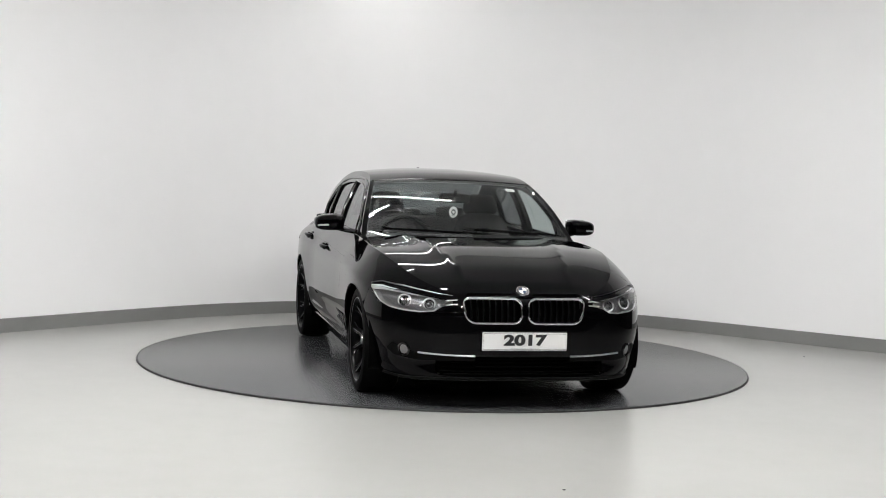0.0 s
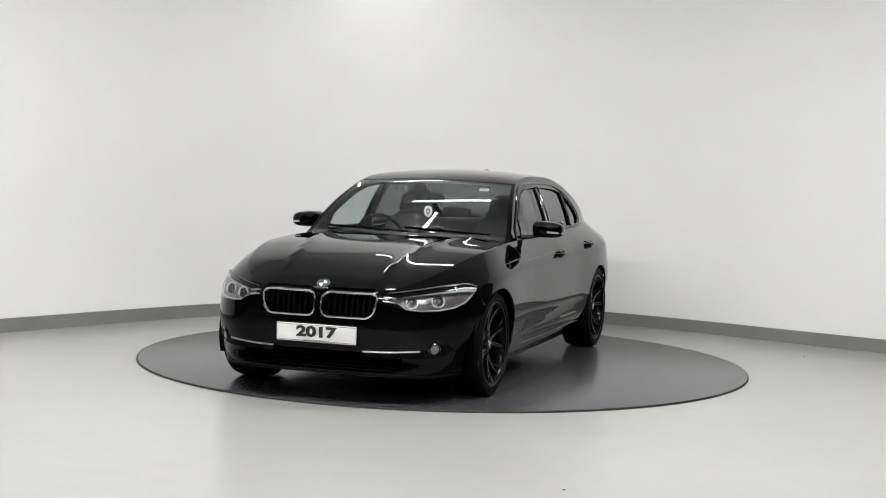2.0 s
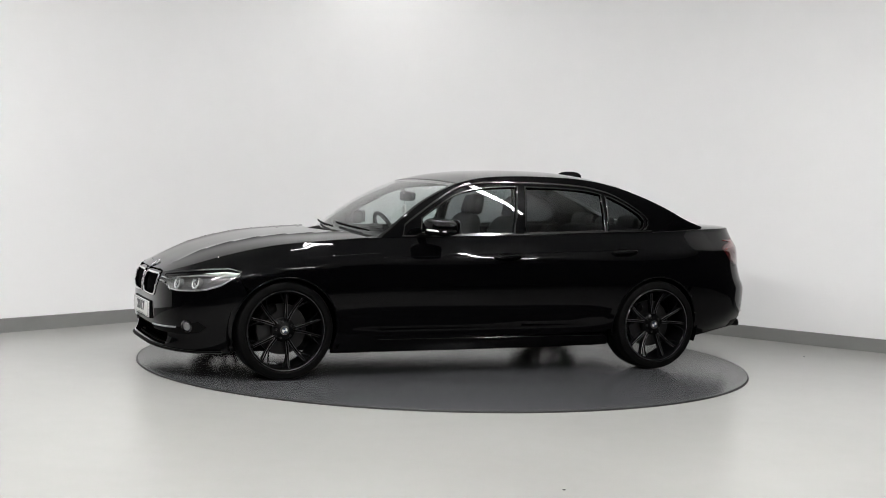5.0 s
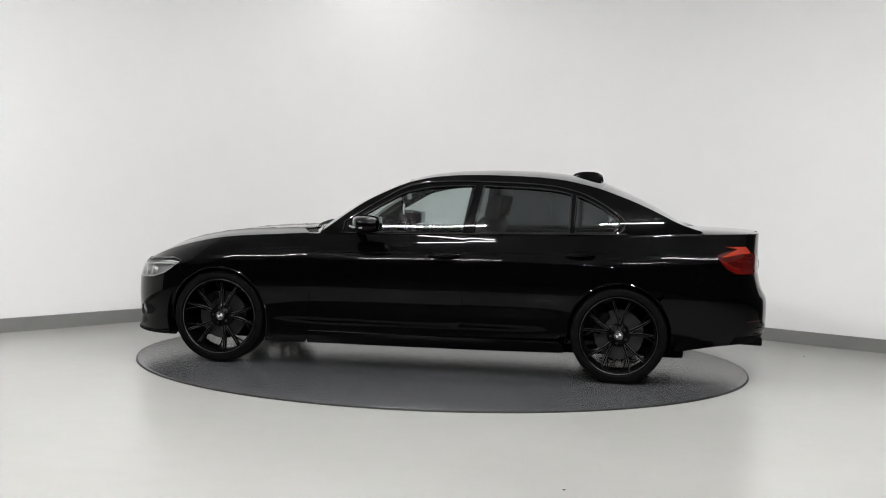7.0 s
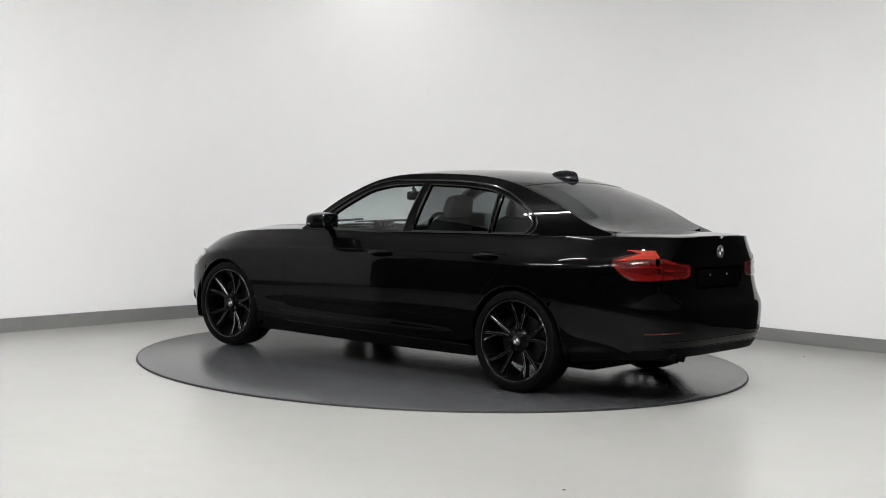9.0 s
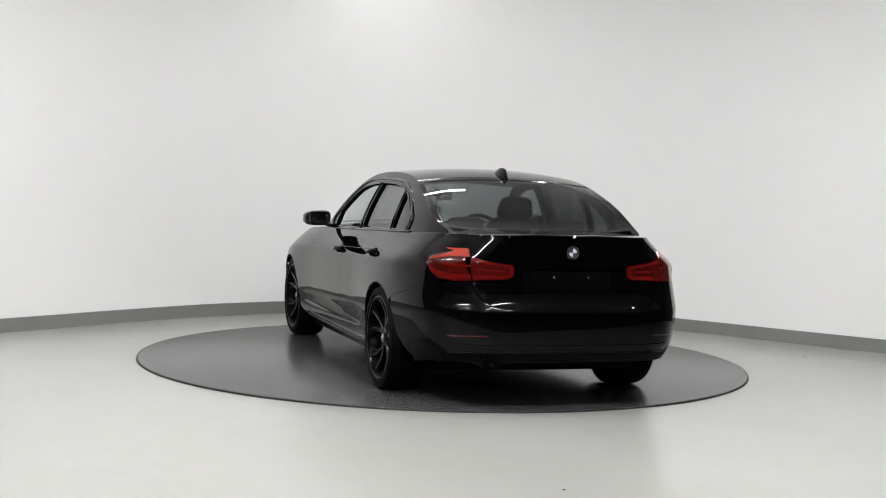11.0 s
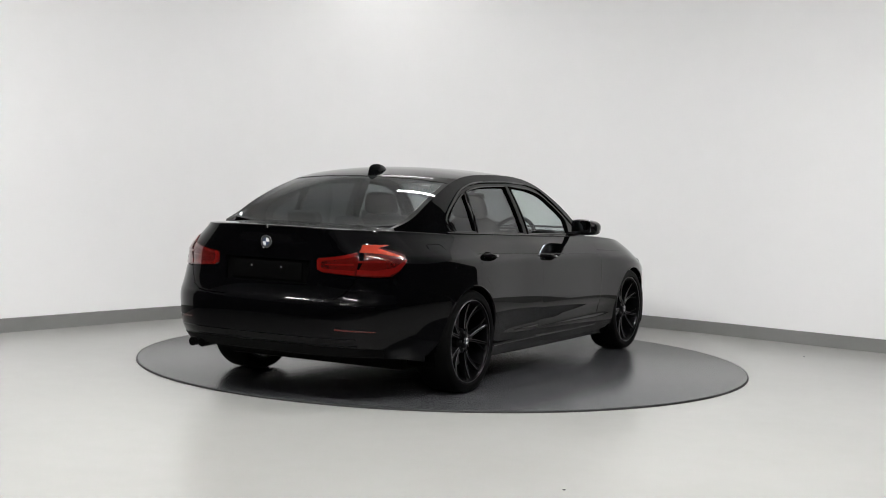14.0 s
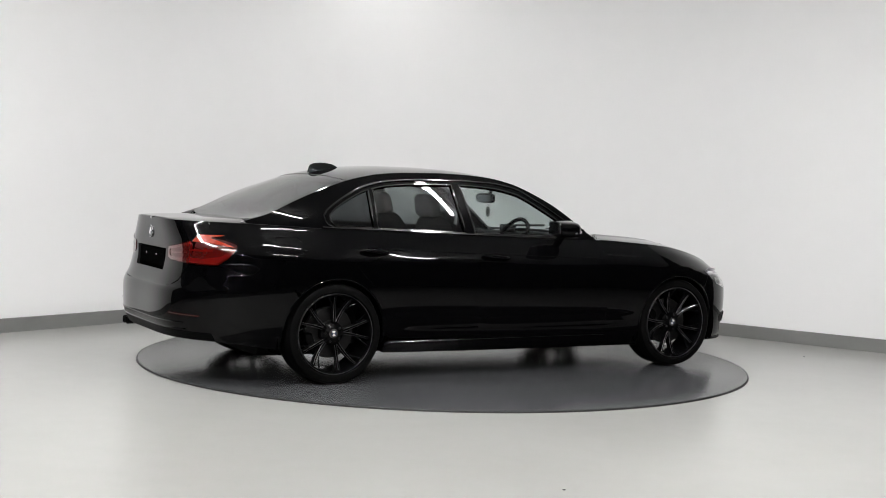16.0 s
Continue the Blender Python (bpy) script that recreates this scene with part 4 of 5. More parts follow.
def mirror_part(sd):
    def bend(p):
        q = p.copy()
        k = (p.y + .1) / .2
        q.z += -.012 * (1 - k) * 0 - .012 * k
        q.x += -.035 * k * 1.0
        q.z *= 1 - .18 * k
        q.x *= 1 - .20 * k
        return Vector((q.x, q.y * sd, q.z))
    head = part("door_mirror", pillow((.365, sd * .928, 1.026), (.112, .104, .063), .62, .62, 32, 18, shape=bend), "paint", car, "gloss black door mirror with turn-signal strip")
    glass_bm = pillow((0, 0, 0), (.004, .080, .048), .3, .55, 28, 10)
    placed(part("mirror_glass", glass_bm, "mirror", head), pose(.250, sd * .926, 1.028, 0, 0, 3 * sd))
    arc = [(.365 + .118 * math.cos(w) - .035 * (.5 + math.sin(w) * .49), sd * (.928 + .103 * math.sin(w)), 1.006 - .008 * math.sin(w)) for w in np.linspace(.15, 1.35, 12)]
    part("turn_signal", tube(arc, .0055, 8, flat=1.2), "satin", head, "pale turn-signal strip")
    part("mirror_foot", tube([(.43, sd * .745, .960), (.40, sd * .81, .966), (.372, sd * .90, .985), (.368, sd * .965, .992)], lambda t: .030 - .012 * t, 12, flat=.6), "gloss", head)


def handle(x0, x1, z, sd):
    """A pull handle on two feet; the shade behind it is a separate dark patch."""
    pts = []
    for k in range(9):
        t = k / 8
        x = x0 + (x1 - x0) * t
        y = float(ring(a_side(x, z), z)[1])
        pts.append((x, sd * (y + .004 + .030 * math.sin(math.pi * t) ** .5), z - .006 * math.cos(math.pi * t)))
    return part("door_handle", tube(pts, lambda t: .014 + .005 * math.sin(math.pi * t), 12, flat=.8), "paint", None)


M["fog"] = material("dim_fog_glass", (0.12, 0.12, 0.125), 0.15, metal=0.5, coat=1.0)
M["lamp_bowl"] = material("dark_lamp_bowl", (0.24, 0.24, 0.245), 0.30, metal=0.75)
for sd in (1, -1):
    headlight(sd)
    kidney(sd)
    tail_light(sd)
    mirror_part(sd)
    pick = lambda nm: [o for o in car.children if o.name.split(".")[0] == nm][0 if sd > 0 else 1]
    handle(-.09, -.295, .824, sd).parent = pick("front_door")
    handle(-1.03, -1.225, .862, sd).parent = pick("rear_door")
    # flat dark ovals behind the handles, painted for the shade in their hollows
    for x, z, d in ((-.19, .820, "front_door"), (-1.125, .858, "rear_door")):
        shade_oval = [(a_side(x + .075 * math.cos(w), z), z + .026 * math.sin(w)) for w in np.linspace(0, 2 * math.pi, 24, endpoint=False)]
        patch("handle_cup", side_of(ring, sd), shade_oval, "void", pick(d), step=.02, depth=0, sign=sd, lift=.0012)
    # fog lamp, chrome blade and dark inlay
    inlay = [FRONT(.29, .292), FRONT(.29, .315), FRONT(.50, .322), FRONT(.64, .338), FRONT(.75, .383), FRONT(.775, .345), FRONT(.74, .308), FRONT(.62, .290)]
    inl = patch("bumper_inlay", side_of(ring, sd), inlay, "plastic", car, step=.03, depth=.004, sign=sd, lift=.002)
    part("chrome_blade", tube(loop3([FRONT(y, .3225 + .013 * ((y - .29) / .33) ** 1.5) for y in np.linspace(.29, .615, 14)], -.005, sd), .0052, 8), "satin", inl, "satin chrome blade")
    m = on_ring(a_front(.69, .345), .345, -.002)
    if sd < 0:
        m = Matrix.Diagonal((1, -1, 1, 1)) @ m @ Matrix.Diagonal((-1, 1, 1, 1))
    fog = placed(part("fog_lamp", turn([(.002, .004), (.024, .002), (.030, -.004), (.037, .002), (.037, -.02), (.002, -.02)], 32, "Z"), "lamp_bowl", car, "small round fog lamp"), m)
    placed(part("fog_bezel", turn([(.031, -.01), (.031, .004), (.036, .007), (.042, .002), (.042, -.01)], 32, "Z", close=True), "gloss", fog), Matrix())
    # red reflector and corner trim of the rear bumper
    refl = [REAR(.53, .450), REAR(.73, .442), REAR(.73, .449), REAR(.53, .458)]
    patch("rear_reflector", side_of(ring, sd), refl, "dark_red", car, step=.02, depth=.004, sign=sd, lift=.003, label="thin dark red rear reflector")
    # sill edge strip and mud edge
    pts = [Vector(map(float, side_of(ring, sd)(a_side(x, .256), .256))) + Vector((0, sd * .0015, 0)) for x in np.linspace(.76, -1.0, 30)]
    part("sill_trim", tube(pts, .0012, 6), "gloss", car)
    # wheel-arch lips
    for cx, r, zmin in ((AXLE, .352, .2), (-AXLE, .356, .26)):
        pts = [Vector(map(float, side_of(ring, sd)(a_side(x, z), z))) + Vector((0, -sd * .006, 0)) for x, z in arch(cx, r, z0=zmin)]
        part("arch_lip", tube(pts, .008, 8), "paint", car)

# fuel flap in the right rear wing
quarter_r = [o for o in car.children if o.name.split(".")[0] == "rear_quarter"][1]
flap = [SIDE(x, z) for x, z in rrect(-1.79, -1.625, .800, .945, .022, 4)]
part("fuel_flap", tube([Vector((p.x, p.y, p.z)) for p in loop3(flap, -.0004, -1)], .0016, 6, closed=True), "void", quarter_r, "dark joint round the fuel flap")
# rear diffuser strip, lower lip, splitter
pts = [Vector(map(float, ring(a, edge_z(abs(a), True) + .014, -.002))) for a in np.linspace(-a_side(1.80, .2), a_side(1.80, .2), 61)]
part("front_splitter", tube(pts, .013, 8, flat=.7), "plastic", car)
low_band = [(a, edge_z(a, True) + .004) for a in np.linspace(a_side(-2.15, .28), LT, 16)]
hi_band = [(a, edge_z(a, True) + .055) for a in np.linspace(LT, a_side(-2.17, .3), 16)]
bd = low_band + [(2 * LT - a, z) for a, z in low_band[::-1][1:]] + [(2 * LT - a, z) for a, z in hi_band[::-1][:-1]] + hi_band
patch("rear_diffuser", wrap, bd, "plastic", car, step=.03, depth=.006, sign=1, lift=.002, label="matt black lower bumper trim")
grille = patch("lower_grille", ring_off(.07), INTAKE, "void", car, step=.06, depth=-.068, sign=1)
for z in (.228, .254, .280, .302):
    pts = [Vector(map(float, ring(a_front(y, z), z, .035))) for y in np.linspace(-.51, .51, 25)]
    part("grille_bar", tube(pts, .0045, 6), "void", grille)
# moulded ribs along the lower rear bumper, and the crease in the front wings
for z in (.398, .356):
    pts = [Vector(map(float, wrap(np.float64(a), np.float64(z)))) + Vector((.003, 0, 0)) for a in np.linspace(a_rear(.64, z), 2 * LT - a_rear(.64, z), 41)]
    part("bumper_rib", tube(pts, .0065, 8), "paint", car)
for sd in (1, -1):
    pts = [Vector(map(float, side_of(ring, sd)(a_side(x, z), z))) + Vector((0, -sd * .0045, -.001)) for x, z in zip(np.linspace(.76, 1.30, 24), np.linspace(.836, .806, 24))]
    for nm, x0, x1 in (("front_door", .735, -.315), ("rear_door", -.34, -1.29)):
        run = [Vector(map(float, side_of(ring, sd)(a_side(x, .833 - .034 * x), .833 - .034 * x))) + Vector((0, -sd * .0028, 0)) for x in np.linspace(x0, x1, 24)]
        part("door_crease", tube(run, .0042, 8), "paint", [o for o in car.children if o.name.split(".")[0] == nm][0 if sd > 0 else 1])
    part("wing_crease", tube(pts, lambda t: .0065 - .0025 * t, 8), "paint", car)
for y in (.46, .535):
    part("exhaust_tip", tube([(-2.20, y, .296), (-2.385, y, .292)], .027, 24, flat=1.0), "plastic", car, "dull black exhaust pipe end")
    # flat dark disc on the solid pipe end, painted for the shade inside
    part("exhaust_bore", tube([(-2.3835, y, .292), (-2.3865, y, .292)], .023, 24), "void", car)

# badges and the front year plate
x, y, z = map(float, bonnet(np.float64(2.092), np.float64(0)))
roundel(car, look((x + .004, 0, z + .002), (x - .7, 0, z - .8)), .041)
xb = float(x_rear(.942))
roundel(boot_lid, look((xb - .004, 0, .942), (xb + 1, 0, .934)), .041)
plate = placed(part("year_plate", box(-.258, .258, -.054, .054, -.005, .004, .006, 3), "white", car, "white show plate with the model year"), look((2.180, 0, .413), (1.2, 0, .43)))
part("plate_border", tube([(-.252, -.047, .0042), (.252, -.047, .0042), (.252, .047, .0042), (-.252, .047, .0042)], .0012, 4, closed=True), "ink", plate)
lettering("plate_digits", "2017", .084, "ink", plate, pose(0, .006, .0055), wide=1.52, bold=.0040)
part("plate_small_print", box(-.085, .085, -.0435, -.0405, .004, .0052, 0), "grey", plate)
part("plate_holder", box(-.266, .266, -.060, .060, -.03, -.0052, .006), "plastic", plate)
rear_plate = placed(part("plate_blank", box(-.26, .26, -.056, .056, -.002, .006, .006, 2), "void", boot_lid, "empty black plate mount"), look((xb + .008, 0, .775), (0, 0, .775)))
for sx in (-.11, .11):
    part("screw", turn([(.001, .0085), (.005, .0085), (.006, .006), (.006, .004)], 12, "Z"), "satin", rear_plate).location = (sx, .02, 0)
# roof aerial, wipers, washer line of the screen
def fin():
    """A shark-fin aerial: long low nose, blunt upright tail, sharp ridge."""
    bm = bmesh.new()
    top = curve((-1.245, .0), (-1.236, .030), (-1.222, .044), (-1.19, .050), (-1.14, .047), (-1.08, .034), (-1.03, .014), (-1.005, .0))
    rows = []
    for x in np.linspace(-1.244, -1.006, 22):
        h = float(top(x))
        w = .030 * math.sin(math.pi * min(max((x + 1.25) / .25, .03), .97)) ** .6
        z0 = 1.402 - .14 * max(0, -1.05 - x) - .012
        rows.append([bm.verts.new((x, y, z)) for y, z in ((-w, z0), (-w * .82, z0 + h * .35 + .006), (-w * .28, z0 + h * .85 + .010), (0, z0 + h + .012), (w * .28, z0 + h * .85 + .010), (w * .82, z0 + h * .35 + .006), (w, z0))])
    for p, q in zip(rows, rows[1:]):
        for i in range(6):
            bm.faces.new((p[i], p[i + 1], q[i + 1], q[i]))
    bm.faces.new(rows[0])
    bm.faces.new(rows[-1])
    bmesh.ops.recalc_face_normals(bm, faces=bm.faces)
    return bm


part("roof_aerial", fin(), "paint", car, "gloss black shark-fin aerial")
for y0, y1, u0, u1 in ((.06, -.60, .712, .672), (.62, .02, .702, .672)):
    arm = []
    for k in range(14):
        t = k / 13
        yy = y0 + (y1 - y0) * t
        uu = u0 + (u1 - u0) * t
        v = yy / float(cabin_side(uu, float(z_rail(uu)))[1])
        arm.append(Vector(map(float, cabin_top(np.float64(uu), np.float64(v)))) + Vector((.016, 0, .020)))
    w = part("wiper", tube(arm, .006, 6), "plastic", car)
    part("wiper_blade", tube([p + Vector((-.006, 0, -.006)) for p in arm[3:]], .004, 6, flat=1.6), "rubber", w)

# stickers in the screen
def on_screen(u, v, lift):
    p = Vector(map(float, cabin_top(np.float64(u), np.float64(v))))
    q = Vector(map(float, cabin_top(np.float64(u - .02), np.float64(v))))
    r = Vector(map(float, cabin_top(np.float64(u), np.float64(v + .02))))
    up, ac = (q - p).normalized(), (r - p).normalized()
    n = ac.cross(up).normalized()
    n = n if n.x > 0 else -n
    m = Matrix((up.cross(n).normalized(), up, n)).transposed().to_4x4()
    m.translation = p + n * lift
    return m
st = placed(part("screen_sticker", box(-.034, .034, -.022, .022, -.001, .001, 0), "white", ws, "small white printed sticker"), on_screen(.215, .66, -.006))
part("sticker_print", box(-.026, .026, -.012, -.002, .001, .0014, 0), "grey", st)
part("sticker_print", box(-.026, .010, .006, .012, .001, .0014, 0), "grey", st)


# ---------------------------------------------------------------- wheels
def wheel():
    """One wheel, its axle along y with the outer face towards +y."""
    w = empty("wheel", None, car)
    tyre = [(.262, -.105), (.275, -.118), (.300, -.121), (.318, -.112), (.3265, -.09), (.328, -.05), (.3285, 0), (.328, .05), (.3265, .09), (.318, .112), (.300, .121), (.275, .118), (.262, .105), (.258, .09), (.258, -.09)]
    t = part("tyre", turn(tyre, 72, "Y", close=True), "rubber", w, "black low-profile tyre")
    part("rim", turn([(.258, .100), (.264, .108), (.2645, .112), (.260, .114), (.254, .108), (.246, .090), (.240, .03), (.236, -.07), (.244, -.10), (.258, -.10), (.252, -.07), (.250, .03), (.254, .085)], 72, "Y", close=True), "alloy", w, "gloss black alloy rim")
    part("rim_edge", turn([(.2640, .1125), (.2615, .1150), (.2585, .1140), (.2605, .1115)], 72, "Y", close=True), "cut", w, "thin grey machined rim edge")
    hub = part("hub", turn([(.002, .078), (.030, .078), (.036, .074), (.060, .066), (.078, .052), (.082, .02), (.05, -.02), (.002, -.02)], 48, "Y"), "alloy", w)
    cap = roundel(hub, pose(0, .079, 0, -90, 0, 0), .031)
    for k in range(5):
        placed(part("wheel_bolt", turn([(.001, .012), (.007, .012), (.009, .008), (.009, 0)], 6, "Z"), "steel", hub), pose(.055 * math.cos(radians(72 * k + 54)), .062, .055 * math.sin(radians(72 * k + 54)), -90))
    # ten spokes in five splayed pairs
    def spoke(sgn):
        bm = bmesh.new()
        rows = []
        for k in range(11):
            u = k / 10
            r = .058 + .194 * u
            an = sgn * radians(5.5 + 8.5 * u ** .8)
            wd = .0098 - .0028 * u + .005 * max(0, u - .85) / .15
            top = .070 + .032 * u ** 1.3 - .014 * math.sin(math.pi * u)
            c = Vector((math.sin(an) * r, 0, math.cos(an) * r))
            s = Vector((math.cos(an), 0, -math.sin(an)))
            rows.append([bm.verts.new(c + s * q + Vector((0, d, 0))) for q, d in ((-wd, top - .045), (-wd * .95, top - .006), (-wd * .55, top), (wd * .55, top), (wd * .95, top - .006), (wd, top - .045))])
        for p, q in zip(rows, rows[1:]):
            for i in range(6):
                bm.faces.new((p[i], p[(i + 1) % 6], q[(i + 1) % 6], q[i]))
        bm.faces.new(rows[0])
        bm.faces.new(rows[-1])
        bmesh.ops.recalc_face_normals(bm, faces=bm.faces)
        return bm
    def web():
        bm = bmesh.new()
        pts = [(-.013, .058), (.013, .058), (.020, .105), (.0, .120), (-.020, .105)]
        lo, hi = [bm.verts.new((x, .050, z)) for x, z in pts], [bm.verts.new((x, .062, z)) for x, z in pts]
        bm.faces.new(hi)
        bm.faces.new(lo)
        for i in range(5):
            j = (i + 1) % 5
            bm.faces.new((lo[i], lo[j], hi[j], hi[i]))
        bmesh.ops.recalc_face_normals(bm, faces=bm.faces)
        return bm
    def branch(sgn):
        """The second arm of a forked spoke: it leaves the first one half way out and meets the rim beside it."""
        pts = []
        for k in range(8):
            u = .34 + .66 * k / 7
            r = .058 + .194 * u
            an = sgn * radians(5.5 + 8.5 * u ** .8 + 11.5 * (u - .34) / .66)
            pts.append((math.sin(an) * r, .062 + .032 * u ** 1.3 - .014 * math.sin(math.pi * u), math.cos(an) * r))
        return tube(pts, lambda t: .0058 - .0012 * t, 8, up=(0, 1, 0))
    def edge(sgn, side):
        pts = []
        for k in range(9):
            u = .10 + .88 * k / 8
            r = .058 + .194 * u
            an = sgn * radians(5.5 + 8.5 * u ** .8)
            wd = .0098 - .0028 * u
            top = .070 + .032 * u ** 1.3 - .014 * math.sin(math.pi * u)
            pts.append((math.sin(an) * r + math.cos(an) * wd * .75 * side, top - .0025, math.cos(an) * r - math.sin(an) * wd * .75 * side))
        return tube(pts, .0019, 4, up=(0, 1, 0))
    first = {}
    for k in range(5):
        for sgn in (1, -1):
            for nm, key, bm_f, mat in (("spoke", ("s", sgn), lambda: spoke(sgn), "alloy"),):
                if key not in first:
                    ob = part(nm, bm_f(), mat, w)
                    first[key] = ob
                    part("spoke_branch", branch(sgn), "alloy", ob)
                    for side in (1, -1):
                        part("spoke_edge", edge(sgn, side), "edge", ob)
                else:
                    ob = new(nm, first[key].data)
                    ob.parent = w
                    for c in first[key].children:
                        e = new(c.name.split(".")[0], c.data)
                        e.parent = ob
                ob.matrix_basis = pose(0, 0, 0, 0, 72 * k + 8, 0)
        if k == 0:
            wb = part("spoke_web", web(), "alloy", w)
        else:
            wb2 = new("spoke_web", wb.data)
            wb2.parent = w
            wb2.matrix_basis = pose(0, 0, 0, 0, 72 * k + 8, 0)
    wb.matrix_basis = pose(0, 0, 0, 0, 8, 0)
    part("brake_disc", turn([(.07, .004), (.168, .004), (.170, -.002), (.170, -.022), (.168, -.028), (.07, -.028)], 48, "Y"), "steel", w, "bare steel brake disc")
    part("brake_bell", turn([(.002, .03), (.07, .03), (.078, .022), (.08, -.02), (.002, -.02)], 36, "Y"), "plastic", w)
    def bent(p):
        an = p.x / .15
        r = .150 + p.z
        return Vector((math.sin(an) * r, p.y, math.cos(an) * r))
    placed(part("brake_caliper", pillow((0, -.012, 0), (.085, .045, .030), .4, .4, 28, 12, shape=bent), "plastic", w, "dark brake caliper"), pose(0, 0, 0, 0, 70, 0))
    return w


first_wheel = wheel()
first_wheel.matrix_basis = pose(AXLE, .762, HUB_Z) @ pose(0, 0, 0, 0, -23, 0)
for x, y, rz, rot in ((AXLE, -.762, 180, 17), (-AXLE, .795, 0, -11), (-AXLE, -.795, 180, 51)):
    copy_thing(first_wheel, pose(x, y, HUB_Z, rz=rz) @ pose(0, 0, 0, 0, rot, 0))

# ---------------------------------------------------------------- inside the car
def seat_front(y):
    """A front seat with its head restraint."""
    lean = radians(17)
    def back_bend(p):
        wdt = 1 - .16 * max(p.z, 0) / .30 + .10 * max(-p.z, 0) / .3
        q = Vector((p.x + .018 * (abs(p.y) / .24) ** 2, p.y * wdt, p.z))
        return Vector((q.x * math.cos(lean) - q.z * math.sin(lean), q.y, q.z * math.cos(lean) + q.x * math.sin(lean)))
    s = part("seat", pillow((-.10, y, .47), (.26, .25, .085), .45, .45, 28, 14), "cloth", car, "charcoal cloth front seat")
    part("backrest", pillow((-.36, y, .78), (.075, .245, .315), .5, .55, 28, 16, shape=back_bend), "cloth", s)
    part("headrest", pillow((-.475, y, 1.155), (.052, .128, .082), .5, .55, 28, 14, shape=lambda p: Vector((p.x - p.z * .2, p.y * (1 - .12 * p.z / .08), p.z))), "cloth", s)
    for d in (-.06, .06):
        part("headrest_post", tube([(-.455, y + d, 1.02), (-.468, y + d, 1.11)], .006, 8), "satin", s)


seat_front(.37)
seat_front(-.37)
bench = part("rear_bench", pillow((-1.02, 0, .48), (.26, .66, .10), .4, .3, 40, 14), "cloth", car, "charcoal rear bench seat")
part("bench_back", pillow((-1.36, 0, .76), (.09, .66, .27), .4, .35, 40, 16, shape=lambda p: Vector((p.x - p.z * .36, p.y, p.z))), "cloth", bench)
for y in (.36, -.36, 0):
    part("headrest", pillow((-1.46, y, 1.055 if y else 1.03), (.045, .125 if y else .10, .055), .5, .5, 24, 12, shape=lambda p: Vector((p.x - p.z * .3, p.y, p.z))), "cloth", bench)
part("parcel_shelf", box(-1.80, -1.46, -.66, .66, .965, .985, .008), "cloth", car)
dash = part("dashboard", pillow((.62, 0, .865), (.24, .70, .085), .4, .25, 48, 14, shape=lambda p: Vector((p.x, p.y, p.z + .02 * math.exp(-((p.y + .37) / .16) ** 2) * (p.z > 0)))), "plastic", car, "black soft-touch dashboard")
part("instrument_hood", pillow((.50, -.37, .945), (.10, .17, .028), .5, .5, 24, 10), "plastic", dash)
part("display", box(.49, .505, -.02, .20, .93, 1.01, .004), "gloss", dash, "dark centre display")
part("console", pillow((.05, 0, .52), (.42, .11, .12), .35, .4, 28, 12), "plastic", dash)
wheel_m = pose(.245, -.37, .905, 0, -64, 0)
steer = placed(part("steering_wheel", tube([(.182 * math.cos(a), .182 * math.sin(a), 0) for a in np.linspace(0, 2 * math.pi, 40, endpoint=False)], .0155, 10, closed=True), "plastic", car, "black three-spoke steering wheel"), wheel_m)
part("wheel_boss", pillow((0, 0, -.012), (.075, .085, .028), .5, .7, 24, 10), "plastic", steer)
for a in (90, -90, 180):
    c, s = math.cos(radians(a)), math.sin(radians(a))
    part("wheel_spoke", tube([(.05 * c, .05 * s, -.01), (.175 * c, .175 * s, 0)], .014, 8, flat=.5), "satin", steer)
part("steering_column", tube([(.26, -.37, .90), (.50, -.37, .84)], .04, 14), "plastic", dash)
mir = part("rear_view_mirror", pillow((.235, 0, 1.212), (.022, .118, .036), .45, .5, 28, 12), "plastic", car, "black interior mirror with a hanging tag")
part("mirror_face", pillow((.212, 0, 1.212), (.003, .108, .029), .3, .5, 24, 8), "mirror", mir)
part("mirror_stem", tube([(.255, 0, 1.235), (.285, 0, 1.272)], .014, 10), "plastic", mir)
part("tag_cord", tube([(.250, -.008, 1.185), (.252, -.008, 1.147)], .0018, 6), "ink", mir)
tag = part("hanging_tag", turn([(.001, -.004), (.032, -.004), (.035, -.001), (.035, .001), (.032, .004), (.001, .004)], 32, "X"), "white", mir, "oval white hanging tag")
tag.matrix_basis = pose(.252, -.008, 1.110) @ Matrix.Diagonal((1, .9, 1.16, 1))
part("tag_emblem", turn([(.010, -.0055), (.018, -.0055), (.018, .0055), (.010, .0055)], 24, "X", close=True), "ink", tag)
part("tag_print", box(-.0052, .0052, -.014, .014, -.026, -.021, 0), "grey", tag)
# roof lining and inner pillars
patch("headliner", lambda u, v: (lambda q: (q[0], q[1], q[2] - .03))(cabin_top(u, v)), scr(.96, .09, -1.12), "lining", car, step=.08, depth=0, sign=1)
for sd in (1, -1):
    for nm, x0, x1 in (("centre_pillar_trim", -.31, -.375),):
        pts = [Vector(map(float, side_of(cabin_side, sd)(x0 + (x1 - x0) * t, .93 + .41 * t))) + Vector((0, -sd * .045, 0)) for t in np.linspace(0, 1, 8)]
        part(nm, tube(pts, .034, 10, flat=.6), "plastic", car)
    part("door_card", box(-1.30, .72, sd * .70, sd * .735, .30, .90, .015), "plastic", car)
part("cabin_floor", box(-1.5, .95, -.70, .70, .235, .26, .005), "cloth", car)

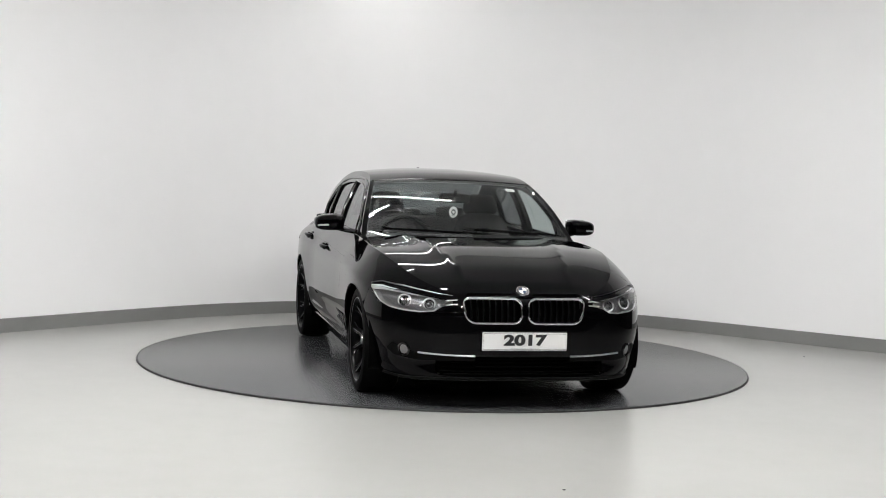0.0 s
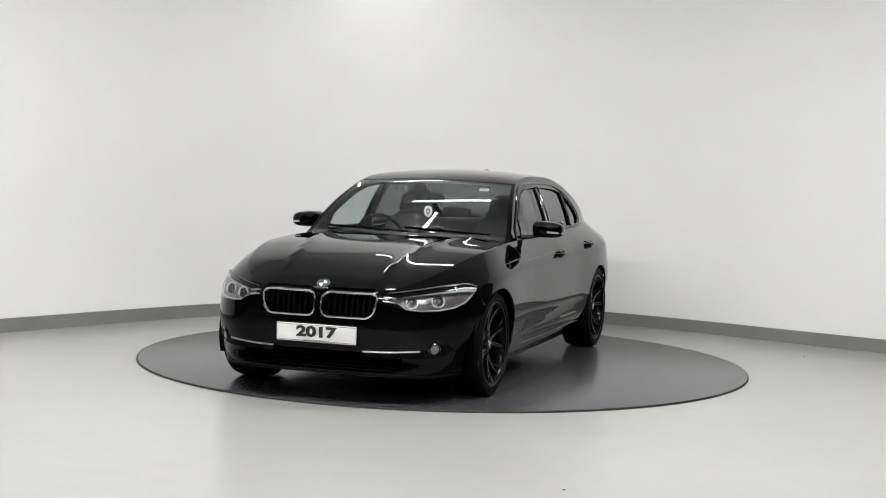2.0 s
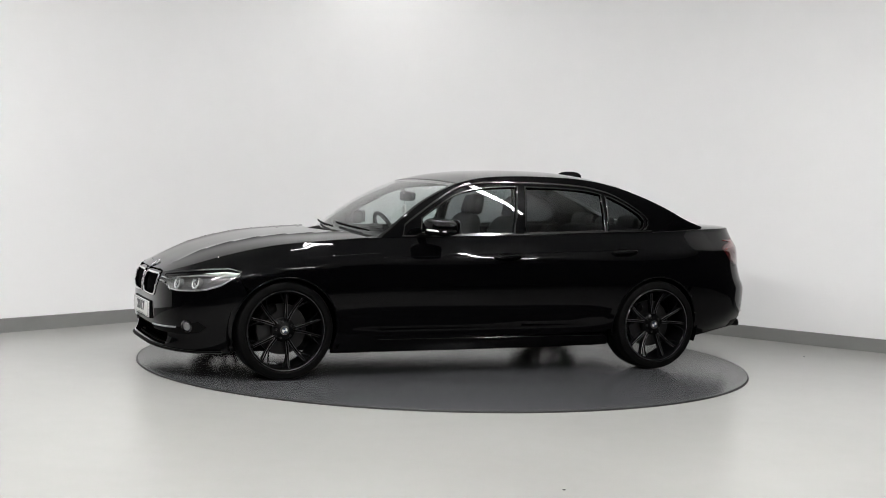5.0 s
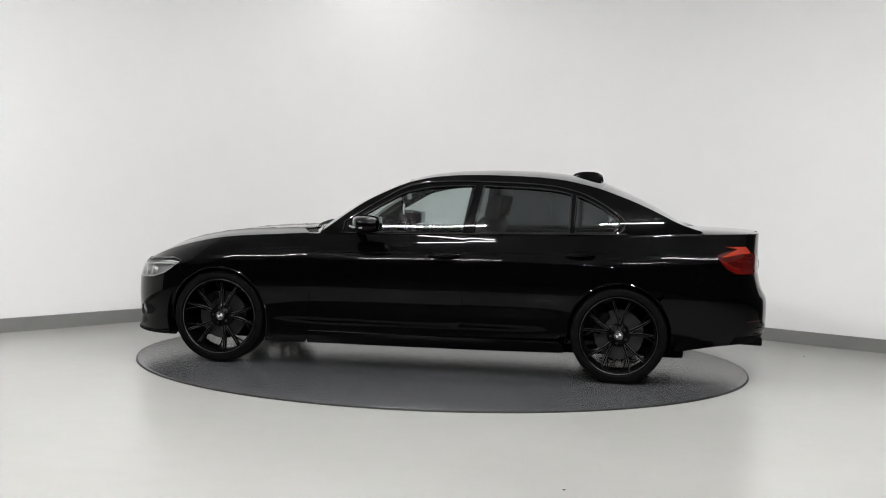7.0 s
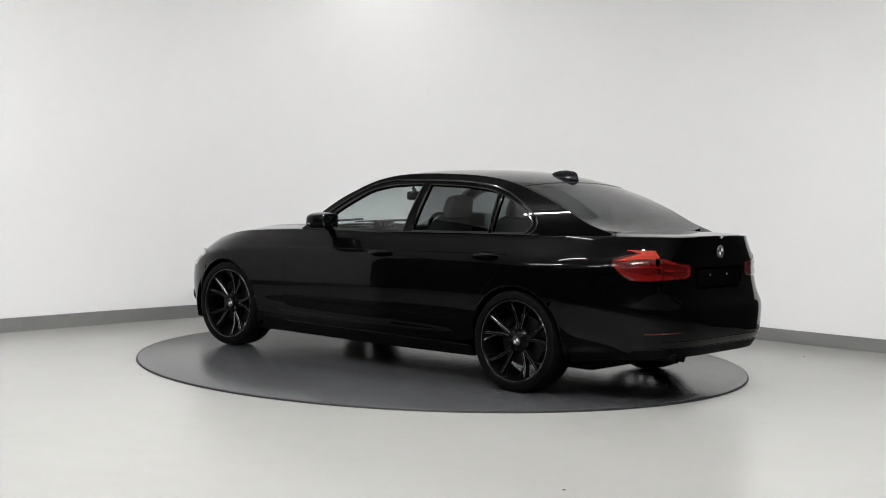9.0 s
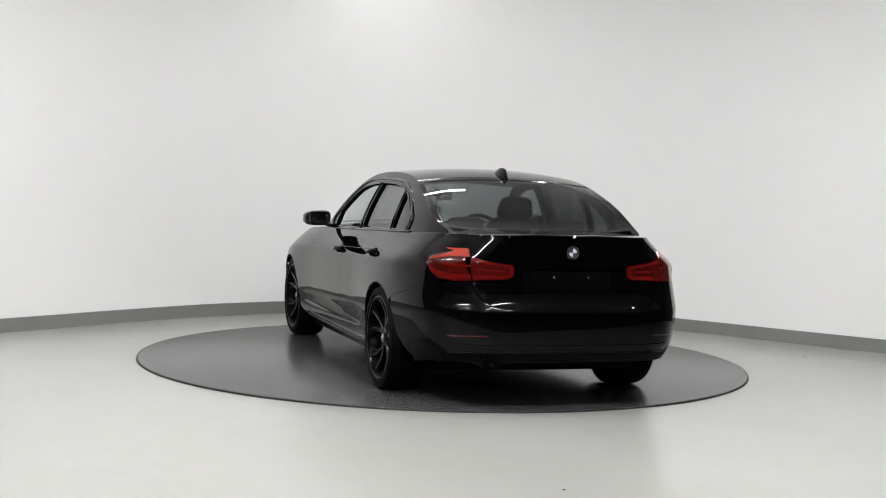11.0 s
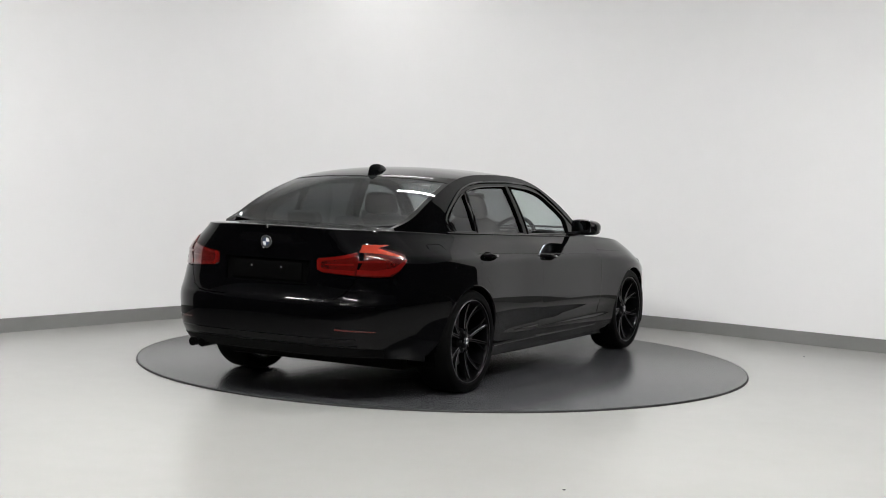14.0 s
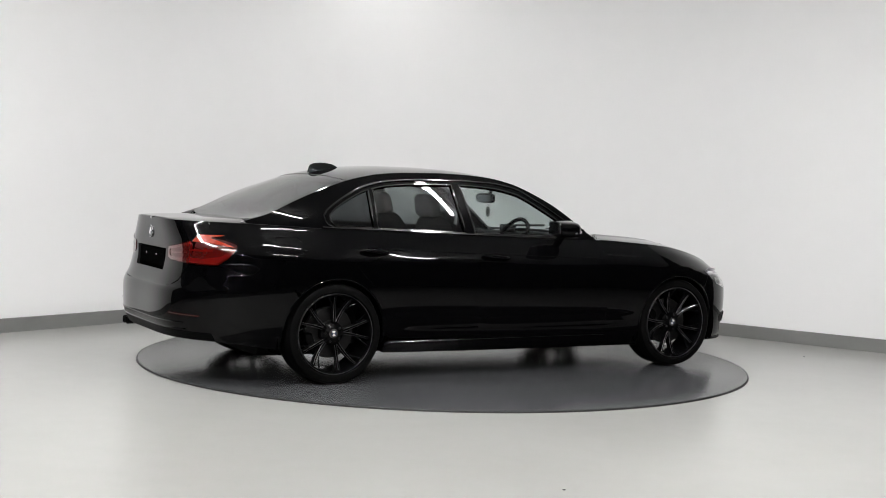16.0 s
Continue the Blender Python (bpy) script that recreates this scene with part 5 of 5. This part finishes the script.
# ---------------------------------------------------------------- lamps of the room
def downlight(x, y, z):
    lamp = tagged(empty("downlight", pose(x, y, z)), "small round ceiling downlight, lit", "downlight", "hall downlights")
    part("trim_ring", turn([(.078, -.004), (.092, -.006), (.097, 0), (.078, .03)], 28, "Z", close=True), "fixture", lamp)
    part("lens", turn([(.001, .002), (.077, .002), (.077, .008), (.001, .008)], 28, "Z"), "spot", lamp, "glowing round lens")
    part("can", turn([(.078, .03), (.078, .10), (.001, .10)], 28, "Z"), "fixture", lamp)
    part("hanger", tube([(0, 0, .10), (0, 0, CEIL + 1.4 - z)], .004, 6), "satin", lamp)
    return lamp


strip_light(-0.55, 2.65, 0.8, 0, mat="lamp_wall")
strip_light(-0.4, -1.15, 0.8, 8, mat="lamp_low")
strip_light(-0.70, 0.12, 0.5, 50, mat="lamp_low")
strip_light(-0.25, 0.95, 1.1, -4, mat="lamp_low")
strip_light(-2.75, -2.45, 1.5, -35)
strip_light(2.5, -1.86, 2.1, -31, mat="lamp_high")
strip_light(-1.5, -4.65, 1.5, 0)
strip_light(1.4, -4.55, 1.5, 0)
for x, y in ((-0.9, -8.6), (1.0, -8.6), (-0.9, -12.5), (1.0, -12.5)):
    downlight(x, y, 3.6)


# ---------------------------------------------------------------- specks on the floor
def speck(x, y, r, tilt):
    bm = pillow((0, 0, 0), (r, r * .6, r * .35), .8, .8, 14, 8, shape=lambda p: p + Vector((noise.noise(p * 90), noise.noise(p * 70 + Vector((3, 1, 2))), 0)) * r * .25)
    ob = part("debris", bm, "ink")
    ob.matrix_basis = pose(x, y, -.012 + r * .33, rz=tilt)
    return tagged(ob, "tiny dark fleck of debris on the pale floor", "debris", "flecks on the floor")


speck(0.560, -4.101, .007, 25)
speck(2.956, 0.803, .006, -10)


def motions():
    """The turntable turns evenly and carries the car."""
    rows = []
    for k in range(33):
        t = k * 0.5
        rows.append((t, pose(0, 0, 0, rz=-77.16 - 15.844 * t)))
    walk(table, rows)
    walk(car, [(t, m @ pose(0.0853, -0.0241, 0.0)) for t, m in rows])


motions()
